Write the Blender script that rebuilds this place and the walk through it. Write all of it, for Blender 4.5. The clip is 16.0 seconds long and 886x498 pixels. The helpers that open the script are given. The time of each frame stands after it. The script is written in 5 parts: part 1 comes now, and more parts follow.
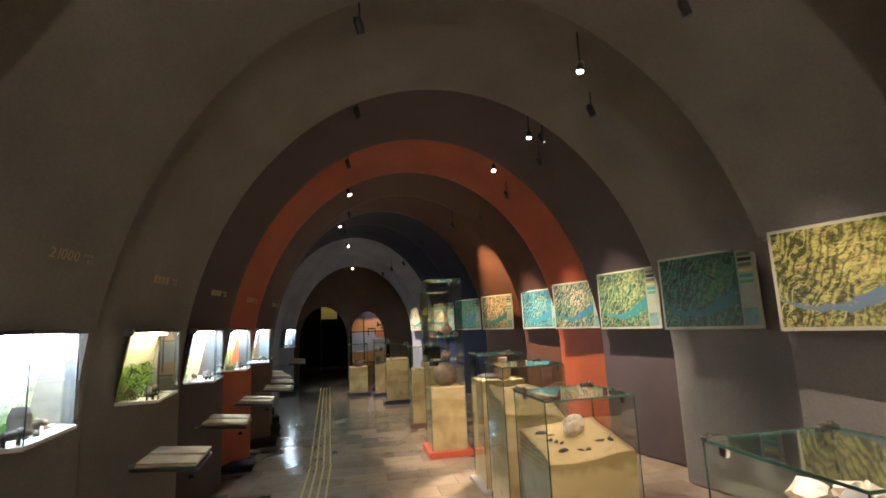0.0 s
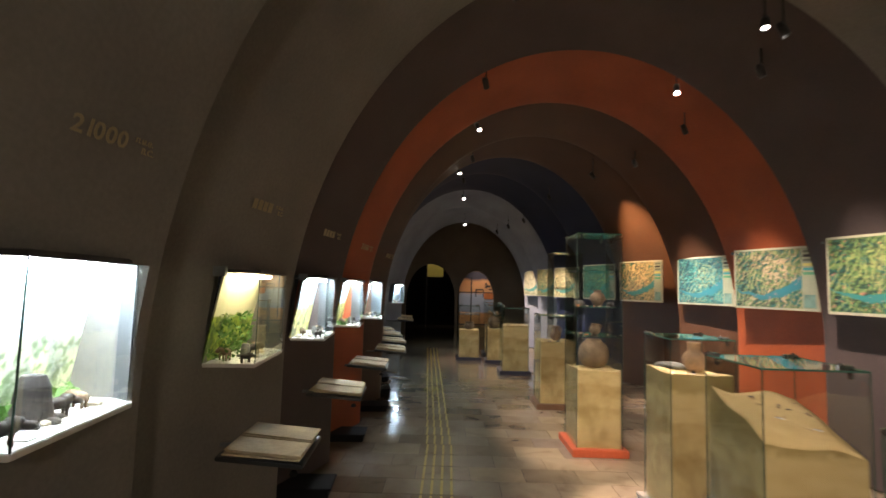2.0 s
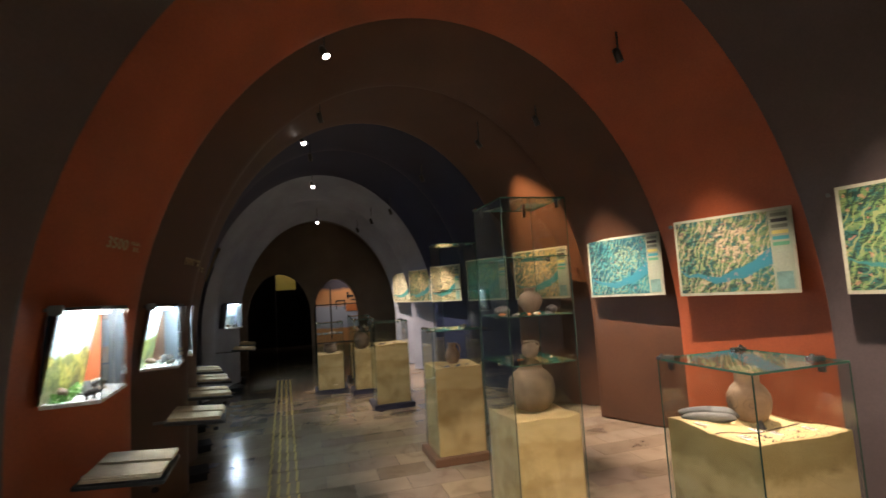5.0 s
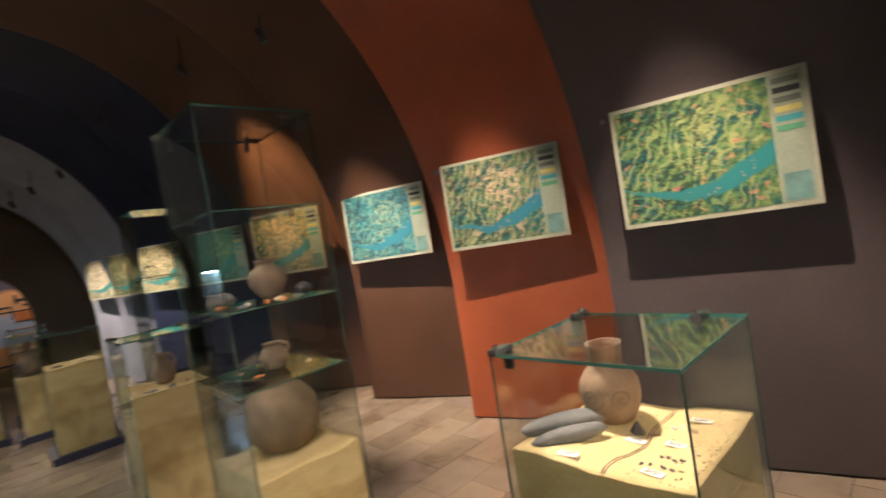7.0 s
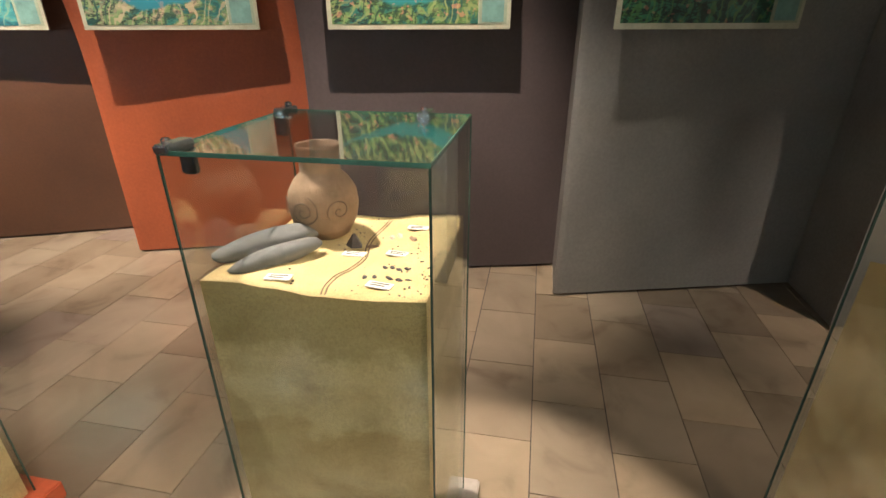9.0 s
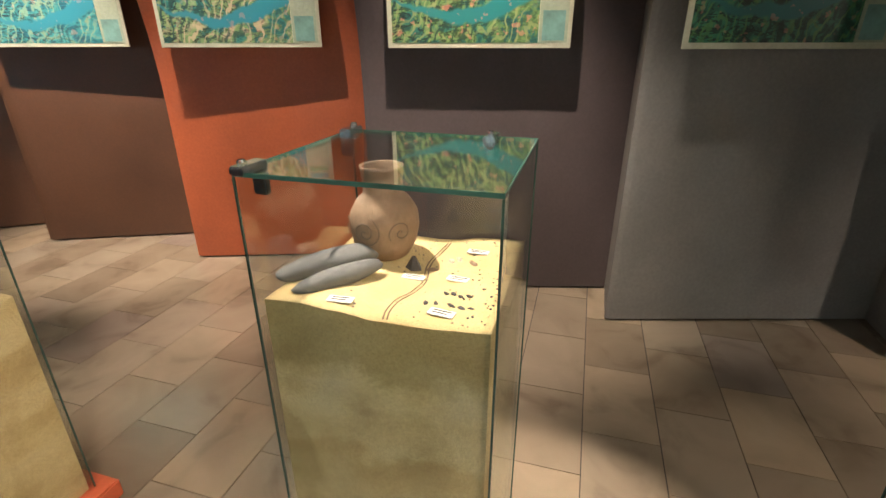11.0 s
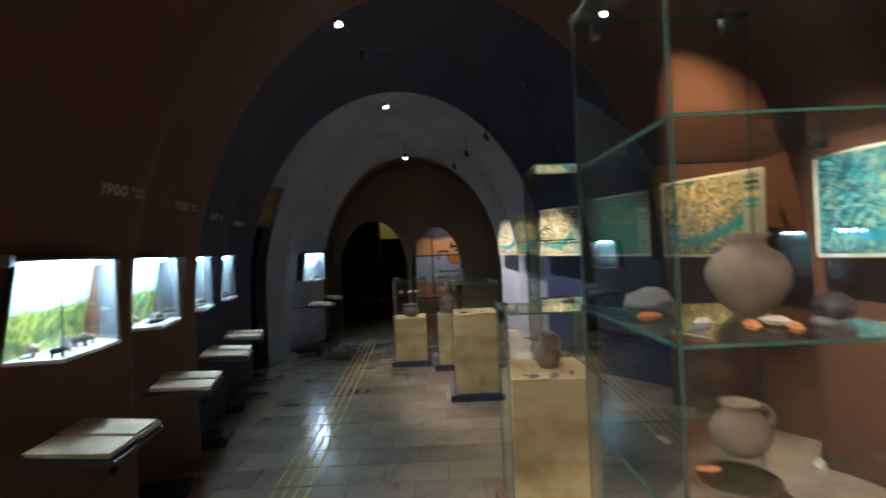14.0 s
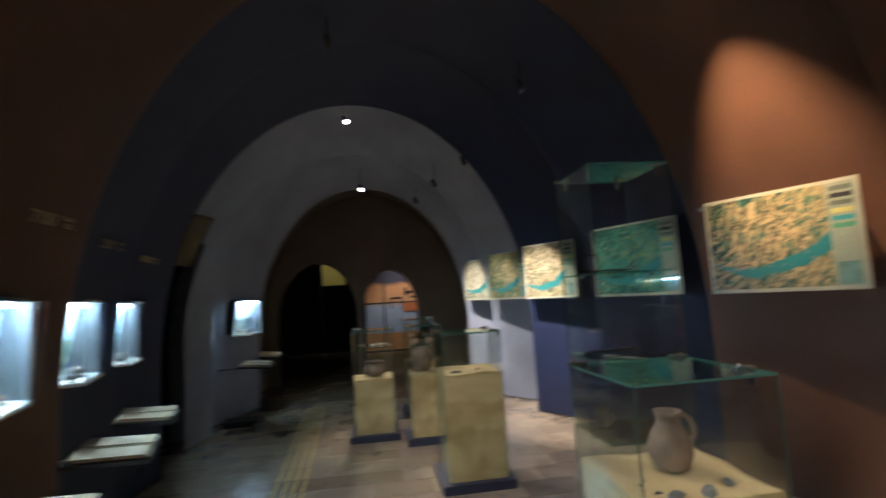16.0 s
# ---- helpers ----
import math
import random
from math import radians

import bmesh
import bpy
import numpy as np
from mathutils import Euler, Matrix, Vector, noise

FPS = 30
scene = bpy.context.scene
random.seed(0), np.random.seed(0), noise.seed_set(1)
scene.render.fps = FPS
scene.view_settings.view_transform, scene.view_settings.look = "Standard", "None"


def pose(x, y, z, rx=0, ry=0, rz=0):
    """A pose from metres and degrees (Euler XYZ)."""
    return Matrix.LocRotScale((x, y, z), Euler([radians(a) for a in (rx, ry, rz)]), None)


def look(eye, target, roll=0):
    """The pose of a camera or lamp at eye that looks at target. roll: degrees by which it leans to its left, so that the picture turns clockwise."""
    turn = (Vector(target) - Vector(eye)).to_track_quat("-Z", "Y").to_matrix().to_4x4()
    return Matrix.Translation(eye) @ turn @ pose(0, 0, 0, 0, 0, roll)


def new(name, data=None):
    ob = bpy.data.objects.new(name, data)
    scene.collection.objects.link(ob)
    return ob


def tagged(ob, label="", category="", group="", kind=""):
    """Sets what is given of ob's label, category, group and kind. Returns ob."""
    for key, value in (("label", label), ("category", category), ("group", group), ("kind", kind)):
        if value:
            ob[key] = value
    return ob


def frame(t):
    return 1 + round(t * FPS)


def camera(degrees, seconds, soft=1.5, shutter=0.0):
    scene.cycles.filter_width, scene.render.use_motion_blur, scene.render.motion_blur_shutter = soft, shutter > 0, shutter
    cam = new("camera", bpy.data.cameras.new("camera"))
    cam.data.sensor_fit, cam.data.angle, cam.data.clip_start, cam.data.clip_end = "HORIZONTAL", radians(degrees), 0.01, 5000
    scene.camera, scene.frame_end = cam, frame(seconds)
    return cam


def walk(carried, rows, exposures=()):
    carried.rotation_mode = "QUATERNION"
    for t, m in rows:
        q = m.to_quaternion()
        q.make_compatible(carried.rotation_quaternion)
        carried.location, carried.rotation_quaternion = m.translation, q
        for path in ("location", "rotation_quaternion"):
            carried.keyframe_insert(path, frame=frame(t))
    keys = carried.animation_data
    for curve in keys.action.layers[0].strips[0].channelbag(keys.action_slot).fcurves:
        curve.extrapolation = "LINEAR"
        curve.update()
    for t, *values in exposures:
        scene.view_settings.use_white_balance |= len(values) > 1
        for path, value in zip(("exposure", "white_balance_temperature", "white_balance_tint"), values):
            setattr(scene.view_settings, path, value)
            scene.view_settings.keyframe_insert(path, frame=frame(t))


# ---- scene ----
cam = camera(85.0, 16.0, shutter=0.4)
PATH = [
    (0.0, 0.121, 0.043, 1.582, -10.88, 8.85, -2.6),
    (0.5, 0.098, 0.241, 1.551, -9.83, 6.36, -2.03),
    (1.0, 0.104, 0.52, 1.564, -6.2, 5.41, -3.71),
    (1.5, 0.055, 0.831, 1.525, -3.82, 6.36, -2.57),
    (2.0, -0.211, 1.279, 1.571, 0.92, 4.62, 1.57),
    (2.5, -0.218, 1.614, 1.524, 8.47, 3.77, -1.5),
    (3.0, -0.141, 1.987, 1.581, 0.29, 4.74, -0.83),
    (5.3, -0.079, 3.505, 1.604, -21.25, 5.24, -2.97),
    (5.5, -0.051, 3.572, 1.627, -26.18, 4.88, -1.96),
    (6.0, 0.028, 3.844, 1.604, -33.61, 4.27, 0.37),
    (6.5, 0.166, 4.108, 1.573, -35.6, 1.01, -4.7),
    (7.0, 0.448, 4.363, 1.575, -44.04, -1.58, -9.29),
    (7.5, 0.605, 4.449, 1.576, -64.27, -4.89, -4.59),
    (8.0, 0.62, 4.545, 1.511, -81.79, -16.24, 0.63),
    (8.5, 0.638, 4.563, 1.444, -81.11, -23.32, 0.28),
    (11.0, 0.674, 4.617, 1.462, -73.71, -23.14, -0.06),
    (11.5, 0.682, 4.622, 1.455, -72.81, -22.66, 0.27),
    (12.0, 0.663, 4.645, 1.472, -70.5, -19.04, 1.39),
    (12.5, 0.63, 4.873, 1.585, -58.02, -3.32, 3.43),
    (13.0, 0.655, 4.959, 1.581, -35.36, -1.62, -0.95),
    (13.5, 0.662, 5.208, 1.597, -16.18, -1.56, -5.56),
    (14.0, 0.688, 5.353, 1.592, -0.46, 0.08, -2.49),
    (14.5, 0.529, 5.66, 1.593, 8.18, 1.16, 3.82),
    (15.0, 0.419, 5.918, 1.573, 12.21, 0.92, 0.15),
    (15.5, 0.38, 6.22, 1.567, 10.16, 4.16, -5.7),
    (16.0, 0.278, 6.522, 1.535, -8.46, 5.55, -3.31),
]
LIGHTMETER = [
    (0.0, 0.28, 6550, 15), (1.2, 0.26, 6700, 14), (2.0, 0.02, 6850, 15), (3.2, -0.18, 7200, 16), (5.5, -0.10, 6700, 16), (7.0, -0.20, 6550, 14),
    (8.0, -0.14, 6350, 9), (11.0, -0.08, 6350, 9), (12.5, 0.05, 6100, 7), (13.0, 0.03, 6050, 5), (13.5, 0.0, 5850, 8), (14.5, 0.0, 5700, 12), (16.0, 0.0, 5650, 8),
]
walk(cam, [(t, pose(x, y, z, 90 + pitch, 0, yaw) @ pose(0, 0, 0, 0, 0, roll)) for t, x, y, z, yaw, pitch, roll in PATH], LIGHTMETER)

# ---- exposure, world and large lights ----
scene.view_settings.exposure = 0.0
world = bpy.data.worlds.new("world")
scene.world = world
world.use_nodes = True
world.node_tree.nodes["Background"].inputs[0].default_value = (0.02, 0.02, 0.022, 1)
world.node_tree.nodes["Background"].inputs[1].default_value = 0.1


# ---- materials ----
def base_mat(name):
    m = bpy.data.materials.new(name)
    m.use_nodes = True
    nt = m.node_tree
    b = nt.nodes["Principled BSDF"]
    return m, nt, b


def node(nt, kind, **vals):
    n = nt.nodes.new(kind)
    for k, v in vals.items():
        n.inputs[k].default_value = v
    return n


def ramp(nt, fac, stops):
    r = nt.nodes.new("ShaderNodeValToRGB")
    el = r.color_ramp.elements
    while len(el) < len(stops):
        el.new(0.5)
    for e, (p, c) in zip(el, stops):
        e.position = p
        e.color = (*c, 1)
    nt.links.new(fac, r.inputs[0])
    return r.outputs[0]


def scaled(c, s):
    return tuple(min(1.0, v * s) for v in c)


def rough_mat(name, col, rough=0.7, grain=60.0, patch=1.6, vary=0.16, bump=0.15, metal=0.0, coord="Object"):
    """A surface of one colour with large stains, fine grain and fine relief."""
    m, nt, b = base_mat(name)
    tc = nt.nodes.new("ShaderNodeTexCoord")
    big = node(nt, "ShaderNodeTexNoise", Scale=patch, Detail=4.0)
    fine = node(nt, "ShaderNodeTexNoise", Scale=grain, Detail=3.0)
    nt.links.new(tc.outputs[coord], big.inputs["Vector"])
    nt.links.new(tc.outputs[coord], fine.inputs["Vector"])
    c1 = ramp(nt, big.outputs["Fac"], [(0.3, scaled(col, 1 - vary)), (0.7, scaled(col, 1 + vary))])
    mix = nt.nodes.new("ShaderNodeMixRGB")
    mix.blend_type = "MULTIPLY"
    mix.inputs[0].default_value = 1.0
    c2 = ramp(nt, fine.outputs["Fac"], [(0.3, (0.86, 0.86, 0.86)), (0.7, (1, 1, 1))])
    nt.links.new(c1, mix.inputs[1])
    nt.links.new(c2, mix.inputs[2])
    nt.links.new(mix.outputs[0], b.inputs["Base Color"])
    b.inputs["Roughness"].default_value = rough
    b.inputs["Metallic"].default_value = metal
    bp = node(nt, "ShaderNodeBump", Strength=bump, Distance=0.004)
    nt.links.new(fine.outputs["Fac"], bp.inputs["Height"])
    nt.links.new(bp.outputs[0], b.inputs["Normal"])
    return m


def glass_mat(name, tint=(0.968, 0.985, 0.977)):
    m = bpy.data.materials.new(name)
    m.use_nodes = True
    nt = m.node_tree
    nt.nodes.clear()
    out = nt.nodes.new("ShaderNodeOutputMaterial")
    tr = nt.nodes.new("ShaderNodeBsdfTransparent")
    tr.inputs[0].default_value = (*tint, 1)
    gl = nt.nodes.new("ShaderNodeBsdfGlossy")
    gl.inputs["Roughness"].default_value = 0.01
    gl.inputs[0].default_value = (0.9, 0.95, 0.93, 1)
    lw = nt.nodes.new("ShaderNodeLayerWeight")
    lw.inputs[0].default_value = 0.5
    pw = nt.nodes.new("ShaderNodeMath")
    pw.operation = "POWER"
    pw.inputs[1].default_value = 4.0
    nt.links.new(lw.outputs["Facing"], pw.inputs[0])
    fr = nt.nodes.new("ShaderNodeMath")
    fr.operation = "MULTIPLY_ADD"
    fr.inputs[1].default_value = 0.85
    fr.inputs[2].default_value = 0.035
    nt.links.new(pw.outputs[0], fr.inputs[0])
    mx = nt.nodes.new("ShaderNodeMixShader")
    nt.links.new(fr.outputs[0], mx.inputs[0])
    nt.links.new(tr.outputs[0], mx.inputs[1])
    nt.links.new(gl.outputs[0], mx.inputs[2])
    nt.links.new(mx.outputs[0], out.inputs[0])
    return m


def glow_mat(name, col, strength):
    m, nt, b = base_mat(name)
    b.inputs["Base Color"].default_value = (*col, 1)
    b.inputs["Emission Color"].default_value = (*col, 1)
    b.inputs["Emission Strength"].default_value = strength
    return m


def math_node(nt, op, a, b=None, c=None):
    n = nt.nodes.new("ShaderNodeMath")
    n.operation = op
    for k, v in enumerate((a, b, c)):
        if v is None:
            continue
        if isinstance(v, (int, float)):
            n.inputs[k].default_value = v
        else:
            nt.links.new(v, n.inputs[k])
    return n.outputs[0]


def sand_mat():
    m, nt, b = base_mat("sand_coat")
    tc = nt.nodes.new("ShaderNodeTexCoord")
    mp = nt.nodes.new("ShaderNodeMapping")
    mp.inputs["Scale"].default_value = (1, 1, 2.4)
    big = node(nt, "ShaderNodeTexNoise", Scale=4.5, Detail=5.0, Distortion=0.6)
    fine = node(nt, "ShaderNodeTexNoise", Scale=260.0, Detail=2.0)
    nt.links.new(tc.outputs["Object"], mp.inputs[0])
    nt.links.new(mp.outputs[0], big.inputs["Vector"])
    nt.links.new(tc.outputs["Object"], fine.inputs["Vector"])
    c1 = ramp(nt, big.outputs["Fac"], [(0.22, (0.46, 0.33, 0.15)), (0.40, (0.61, 0.46, 0.215)), (0.6, (0.67, 0.525, 0.265)), (0.82, (0.55, 0.43, 0.22))])
    c2 = ramp(nt, fine.outputs["Fac"], [(0.3, (0.75, 0.73, 0.7)), (0.62, (1, 1, 1))])
    mix = nt.nodes.new("ShaderNodeMixRGB")
    mix.blend_type = "MULTIPLY"
    mix.inputs[0].default_value = 1.0
    nt.links.new(c1, mix.inputs[1])
    nt.links.new(c2, mix.inputs[2])
    nt.links.new(mix.outputs[0], b.inputs["Base Color"])
    st = node(nt, "ShaderNodeTexNoise", Scale=2.2, Detail=6.0, Distortion=1.0)
    nt.links.new(tc.outputs["Object"], st.inputs["Vector"])
    c3 = ramp(nt, st.outputs["Fac"], [(0.36, (0.78, 0.75, 0.68)), (0.47, (1, 1, 1))])
    mix2 = nt.nodes.new("ShaderNodeMixRGB")
    mix2.blend_type = "MULTIPLY"
    mix2.inputs[0].default_value = 1.0
    nt.links.new(mix.outputs[0], mix2.inputs[1])
    nt.links.new(c3, mix2.inputs[2])
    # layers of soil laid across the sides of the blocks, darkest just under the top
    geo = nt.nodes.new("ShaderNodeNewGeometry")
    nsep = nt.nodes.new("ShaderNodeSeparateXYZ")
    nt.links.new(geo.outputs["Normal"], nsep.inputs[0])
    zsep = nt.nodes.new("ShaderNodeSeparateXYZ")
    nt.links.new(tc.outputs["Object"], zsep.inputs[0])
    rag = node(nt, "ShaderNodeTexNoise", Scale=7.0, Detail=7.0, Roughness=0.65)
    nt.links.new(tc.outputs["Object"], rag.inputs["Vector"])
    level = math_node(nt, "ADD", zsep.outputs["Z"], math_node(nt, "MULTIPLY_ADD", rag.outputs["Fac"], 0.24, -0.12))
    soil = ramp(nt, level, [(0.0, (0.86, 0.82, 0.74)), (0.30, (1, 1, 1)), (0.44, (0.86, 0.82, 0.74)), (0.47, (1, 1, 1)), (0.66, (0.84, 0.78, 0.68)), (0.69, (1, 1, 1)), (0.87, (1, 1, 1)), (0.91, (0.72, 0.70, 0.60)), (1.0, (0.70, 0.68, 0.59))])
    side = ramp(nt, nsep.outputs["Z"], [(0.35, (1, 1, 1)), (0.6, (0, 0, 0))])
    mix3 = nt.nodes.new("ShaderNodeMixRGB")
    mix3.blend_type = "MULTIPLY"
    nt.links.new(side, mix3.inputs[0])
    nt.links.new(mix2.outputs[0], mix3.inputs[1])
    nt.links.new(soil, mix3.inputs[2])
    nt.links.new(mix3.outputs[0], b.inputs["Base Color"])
    b.inputs["Roughness"].default_value = 0.9
    bp = node(nt, "ShaderNodeBump", Strength=0.35, Distance=0.004)
    nt.links.new(fine.outputs["Fac"], bp.inputs["Height"])
    nt.links.new(bp.outputs[0], b.inputs["Normal"])
    return m


def tile_mat():
    """Dark polished stone; every slab differs a little."""
    m, nt, b = base_mat("floor_slab")
    tc = nt.nodes.new("ShaderNodeTexCoord")
    oi = nt.nodes.new("ShaderNodeObjectInfo")
    isl = nt.nodes.new("ShaderNodeNewGeometry")
    add = nt.nodes.new("ShaderNodeMath")
    add.operation = "ADD"
    nt.links.new(oi.outputs["Random"], add.inputs[0])
    nt.links.new(isl.outputs["Random Per Island"], add.inputs[1])
    fr = nt.nodes.new("ShaderNodeMath")
    fr.operation = "FRACT"
    nt.links.new(add.outputs[0], fr.inputs[0])
    c0 = ramp(nt, fr.outputs[0], [(0.0, (0.185, 0.146, 0.100)), (0.3, (0.25, 0.198, 0.135)), (0.55, (0.27, 0.222, 0.16)), (0.8, (0.325, 0.257, 0.17)), (1.0, (0.22, 0.175, 0.14))])
    n1 = node(nt, "ShaderNodeTexNoise", Scale=3.5, Detail=6.0, Distortion=0.8)
    n2 = node(nt, "ShaderNodeTexNoise", Scale=70.0, Detail=3.0)
    nt.links.new(isl.outputs["Position"], n1.inputs["Vector"])
    nt.links.new(isl.outputs["Position"], n2.inputs["Vector"])
    c1 = ramp(nt, n1.outputs["Fac"], [(0.28, (0.62, 0.60, 0.58)), (0.45, (0.88, 0.87, 0.86)), (0.7, (1.0, 1.0, 1.0))])
    mix = nt.nodes.new("ShaderNodeMixRGB")
    mix.blend_type = "MULTIPLY"
    mix.inputs[0].default_value = 1.0
    nt.links.new(c0, mix.inputs[1])
    nt.links.new(c1, mix.inputs[2])
    nt.links.new(mix.outputs[0], b.inputs["Base Color"])
    r = ramp(nt, n1.outputs["Fac"], [(0.3, (0.10, 0.10, 0.10)), (0.75, (0.24, 0.24, 0.24))])
    nt.links.new(r, b.inputs["Roughness"])
    b.inputs["Specular IOR Level"].default_value = 0.9
    bp = node(nt, "ShaderNodeBump", Strength=0.05, Distance=0.004)
    nt.links.new(n2.outputs["Fac"], bp.inputs["Height"])
    nt.links.new(bp.outputs[0], b.inputs["Normal"])
    return m


def map_mat(name, low, mid, high, river, seed, coral=0.0):
    """A printed relief map: lowland and hills, dark ridges to one side, settled patches, and a broad river bending along the foot."""
    m, nt, b = base_mat(name)
    tc = nt.nodes.new("ShaderNodeTexCoord")
    mp = nt.nodes.new("ShaderNodeMapping")
    mp.inputs["Location"].default_value = (seed * 0.11, seed * 3.1, seed * 1.7)
    nt.links.new(tc.outputs["Object"], mp.inputs[0])
    sep = nt.nodes.new("ShaderNodeSeparateXYZ")
    nt.links.new(tc.outputs["Object"], sep.inputs[0])
    x, z = sep.outputs["X"], sep.outputs["Z"]
    n1 = node(nt, "ShaderNodeTexNoise", Scale=9.0, Detail=6.0, Distortion=1.8)
    nt.links.new(mp.outputs[0], n1.inputs["Vector"])
    c1 = ramp(nt, n1.outputs["Fac"], [(0.32, scaled(low, 0.7)), (0.42, low), (0.49, mid), (0.57, scaled(mid, 1.25)), (0.66, high)])
    # settled patches in the highest tone, towards the upper middle
    n3 = node(nt, "ShaderNodeTexNoise", Scale=22.0, Detail=4.0, Distortion=0.6)
    nt.links.new(mp.outputs[0], n3.inputs["Vector"])
    dx = math_node(nt, "SUBTRACT", x, 0.03)
    dz = math_node(nt, "SUBTRACT", z, 0.08)
    r2 = math_node(nt, "ADD", math_node(nt, "MULTIPLY", dx, dx), math_node(nt, "MULTIPLY", dz, dz))
    hot = math_node(nt, "SUBTRACT", n3.outputs["Fac"], math_node(nt, "MULTIPLY", r2, 3.2))
    pf = ramp(nt, hot, [(0.46, (0, 0, 0)), (0.52, (1, 1, 1))])
    m1 = nt.nodes.new("ShaderNodeMixRGB")
    nt.links.new(pf, m1.inputs[0])
    nt.links.new(c1, m1.inputs[1])
    m1.inputs[2].default_value = (*scaled(high, 1.25), 1)
    # ridges: thin dark wavering strokes
    mp2 = nt.nodes.new("ShaderNodeMapping")
    mp2.inputs["Rotation"].default_value = (0, 0.55, 0)
    mp2.inputs["Scale"].default_value = (7, 7, 17)
    nt.links.new(mp.outputs[0], mp2.inputs[0])
    n2 = node(nt, "ShaderNodeTexNoise", Scale=1.6, Detail=3.0, Distortion=1.3)
    nt.links.new(mp2.outputs[0], n2.inputs["Vector"])
    ridge = ramp(nt, n2.outputs["Fac"], [(0.40, (1, 1, 1)), (0.455, (0.05, 0.08, 0.13)), (0.485, (0.05, 0.08, 0.13)), (0.53, (1, 1, 1))])
    side = ramp(nt, math_node(nt, "ADD", x, 0.5), [(0.15, (1.0, 1.0, 1.0)), (0.45, (0.8, 0.8, 0.8)), (0.72, (0.4, 0.4, 0.4))])
    mx = nt.nodes.new("ShaderNodeMixRGB")
    mx.blend_type = "MULTIPLY"
    nt.links.new(side, mx.inputs[0])
    nt.links.new(m1.outputs[0], mx.inputs[1])
    nt.links.new(ridge, mx.inputs[2])
    # the river and the teal lowland in the corner
    bend = math_node(nt, "MULTIPLY_ADD", math_node(nt, "MULTIPLY", x, x), 0.9, math_node(nt, "MULTIPLY_ADD", x, 0.25, -0.235))
    wob = node(nt, "ShaderNodeTexNoise", Scale=8.0, Detail=4.0)
    nt.links.new(mp.outputs[0], wob.inputs["Vector"])
    bend = math_node(nt, "MULTIPLY_ADD", wob.outputs["Fac"], 0.11, bend)
    wide = math_node(nt, "MULTIPLY_ADD", math_node(nt, "ADD", x, 0.4), 0.075, 0.004)
    dist = math_node(nt, "SUBTRACT", math_node(nt, "ABSOLUTE", math_node(nt, "SUBTRACT", z, bend)), wide)
    fac = ramp(nt, math_node(nt, "ADD", dist, 0.5), [(0.497, (1, 1, 1)), (0.51, (0, 0, 0))])
    # brushed contour strokes that flow round the hills: dark ones and pale ones
    flow = nt.nodes.new("ShaderNodeTexWave")
    for key, val in (("Scale", 7.0), ("Distortion", 14.0), ("Detail", 3.0), ("Detail Scale", 1.2)):
        flow.inputs[key].default_value = val
    mp3 = nt.nodes.new("ShaderNodeMapping")
    mp3.inputs["Rotation"].default_value = (0, -0.7, 0)
    mp3.inputs["Scale"].default_value = (9, 9, 5)
    nt.links.new(mp.outputs[0], mp3.inputs[0])
    nt.links.new(mp3.outputs[0], flow.inputs["Vector"])
    flow.inputs["Scale"].default_value = 0.8
    mask = node(nt, "ShaderNodeTexNoise", Scale=5.0, Detail=2.0)
    nt.links.new(mp.outputs[0], mask.inputs["Vector"])
    dark = math_node(nt, "MULTIPLY", ramp(nt, flow.outputs["Fac"], [(0.10, (1, 1, 1)), (0.24, (0, 0, 0))]), ramp(nt, mask.outputs["Fac"], [(0.40, (0.25, 0.25, 0.25)), (0.55, (0.95, 0.95, 0.95))]))
    pale = math_node(nt, "MULTIPLY", ramp(nt, flow.outputs["Fac"], [(0.84, (0, 0, 0)), (0.93, (1, 1, 1))]), ramp(nt, mask.outputs["Fac"], [(0.42, (0.8, 0.8, 0.8)), (0.6, (0.2, 0.2, 0.2))]))
    dark = math_node(nt, "MULTIPLY", dark, side)
    md = nt.nodes.new("ShaderNodeMixRGB")
    nt.links.new(dark, md.inputs[0])
    nt.links.new(mx.outputs[0], md.inputs[1])
    md.inputs[2].default_value = (*scaled(low, 0.28), 1)
    ml = nt.nodes.new("ShaderNodeMixRGB")
    nt.links.new(pale, ml.inputs[0])
    nt.links.new(md.outputs[0], ml.inputs[1])
    ml.inputs[2].default_value = (*scaled(high, 1.2), 1)
    mr = nt.nodes.new("ShaderNodeMixRGB")
    nt.links.new(fac, mr.inputs[0])
    nt.links.new(ml.outputs[0], mr.inputs[1])
    mr.inputs[2].default_value = (*river, 1)
    n4 = node(nt, "ShaderNodeTexNoise", Scale=26.0, Detail=2.0)
    nt.links.new(mp.outputs[0], n4.inputs["Vector"])
    spots = ramp(nt, n4.outputs["Fac"], [(0.63, (0, 0, 0)), (0.67, (coral, coral, coral))])
    mc = nt.nodes.new("ShaderNodeMixRGB")
    nt.links.new(spots, mc.inputs[0])
    nt.links.new(mr.outputs[0], mc.inputs[1])
    mc.inputs[2].default_value = (0.72, 0.26, 0.17, 1)
    nt.links.new(mc.outputs[0], b.inputs["Base Color"])
    b.inputs["Roughness"].default_value = 0.36
    return m


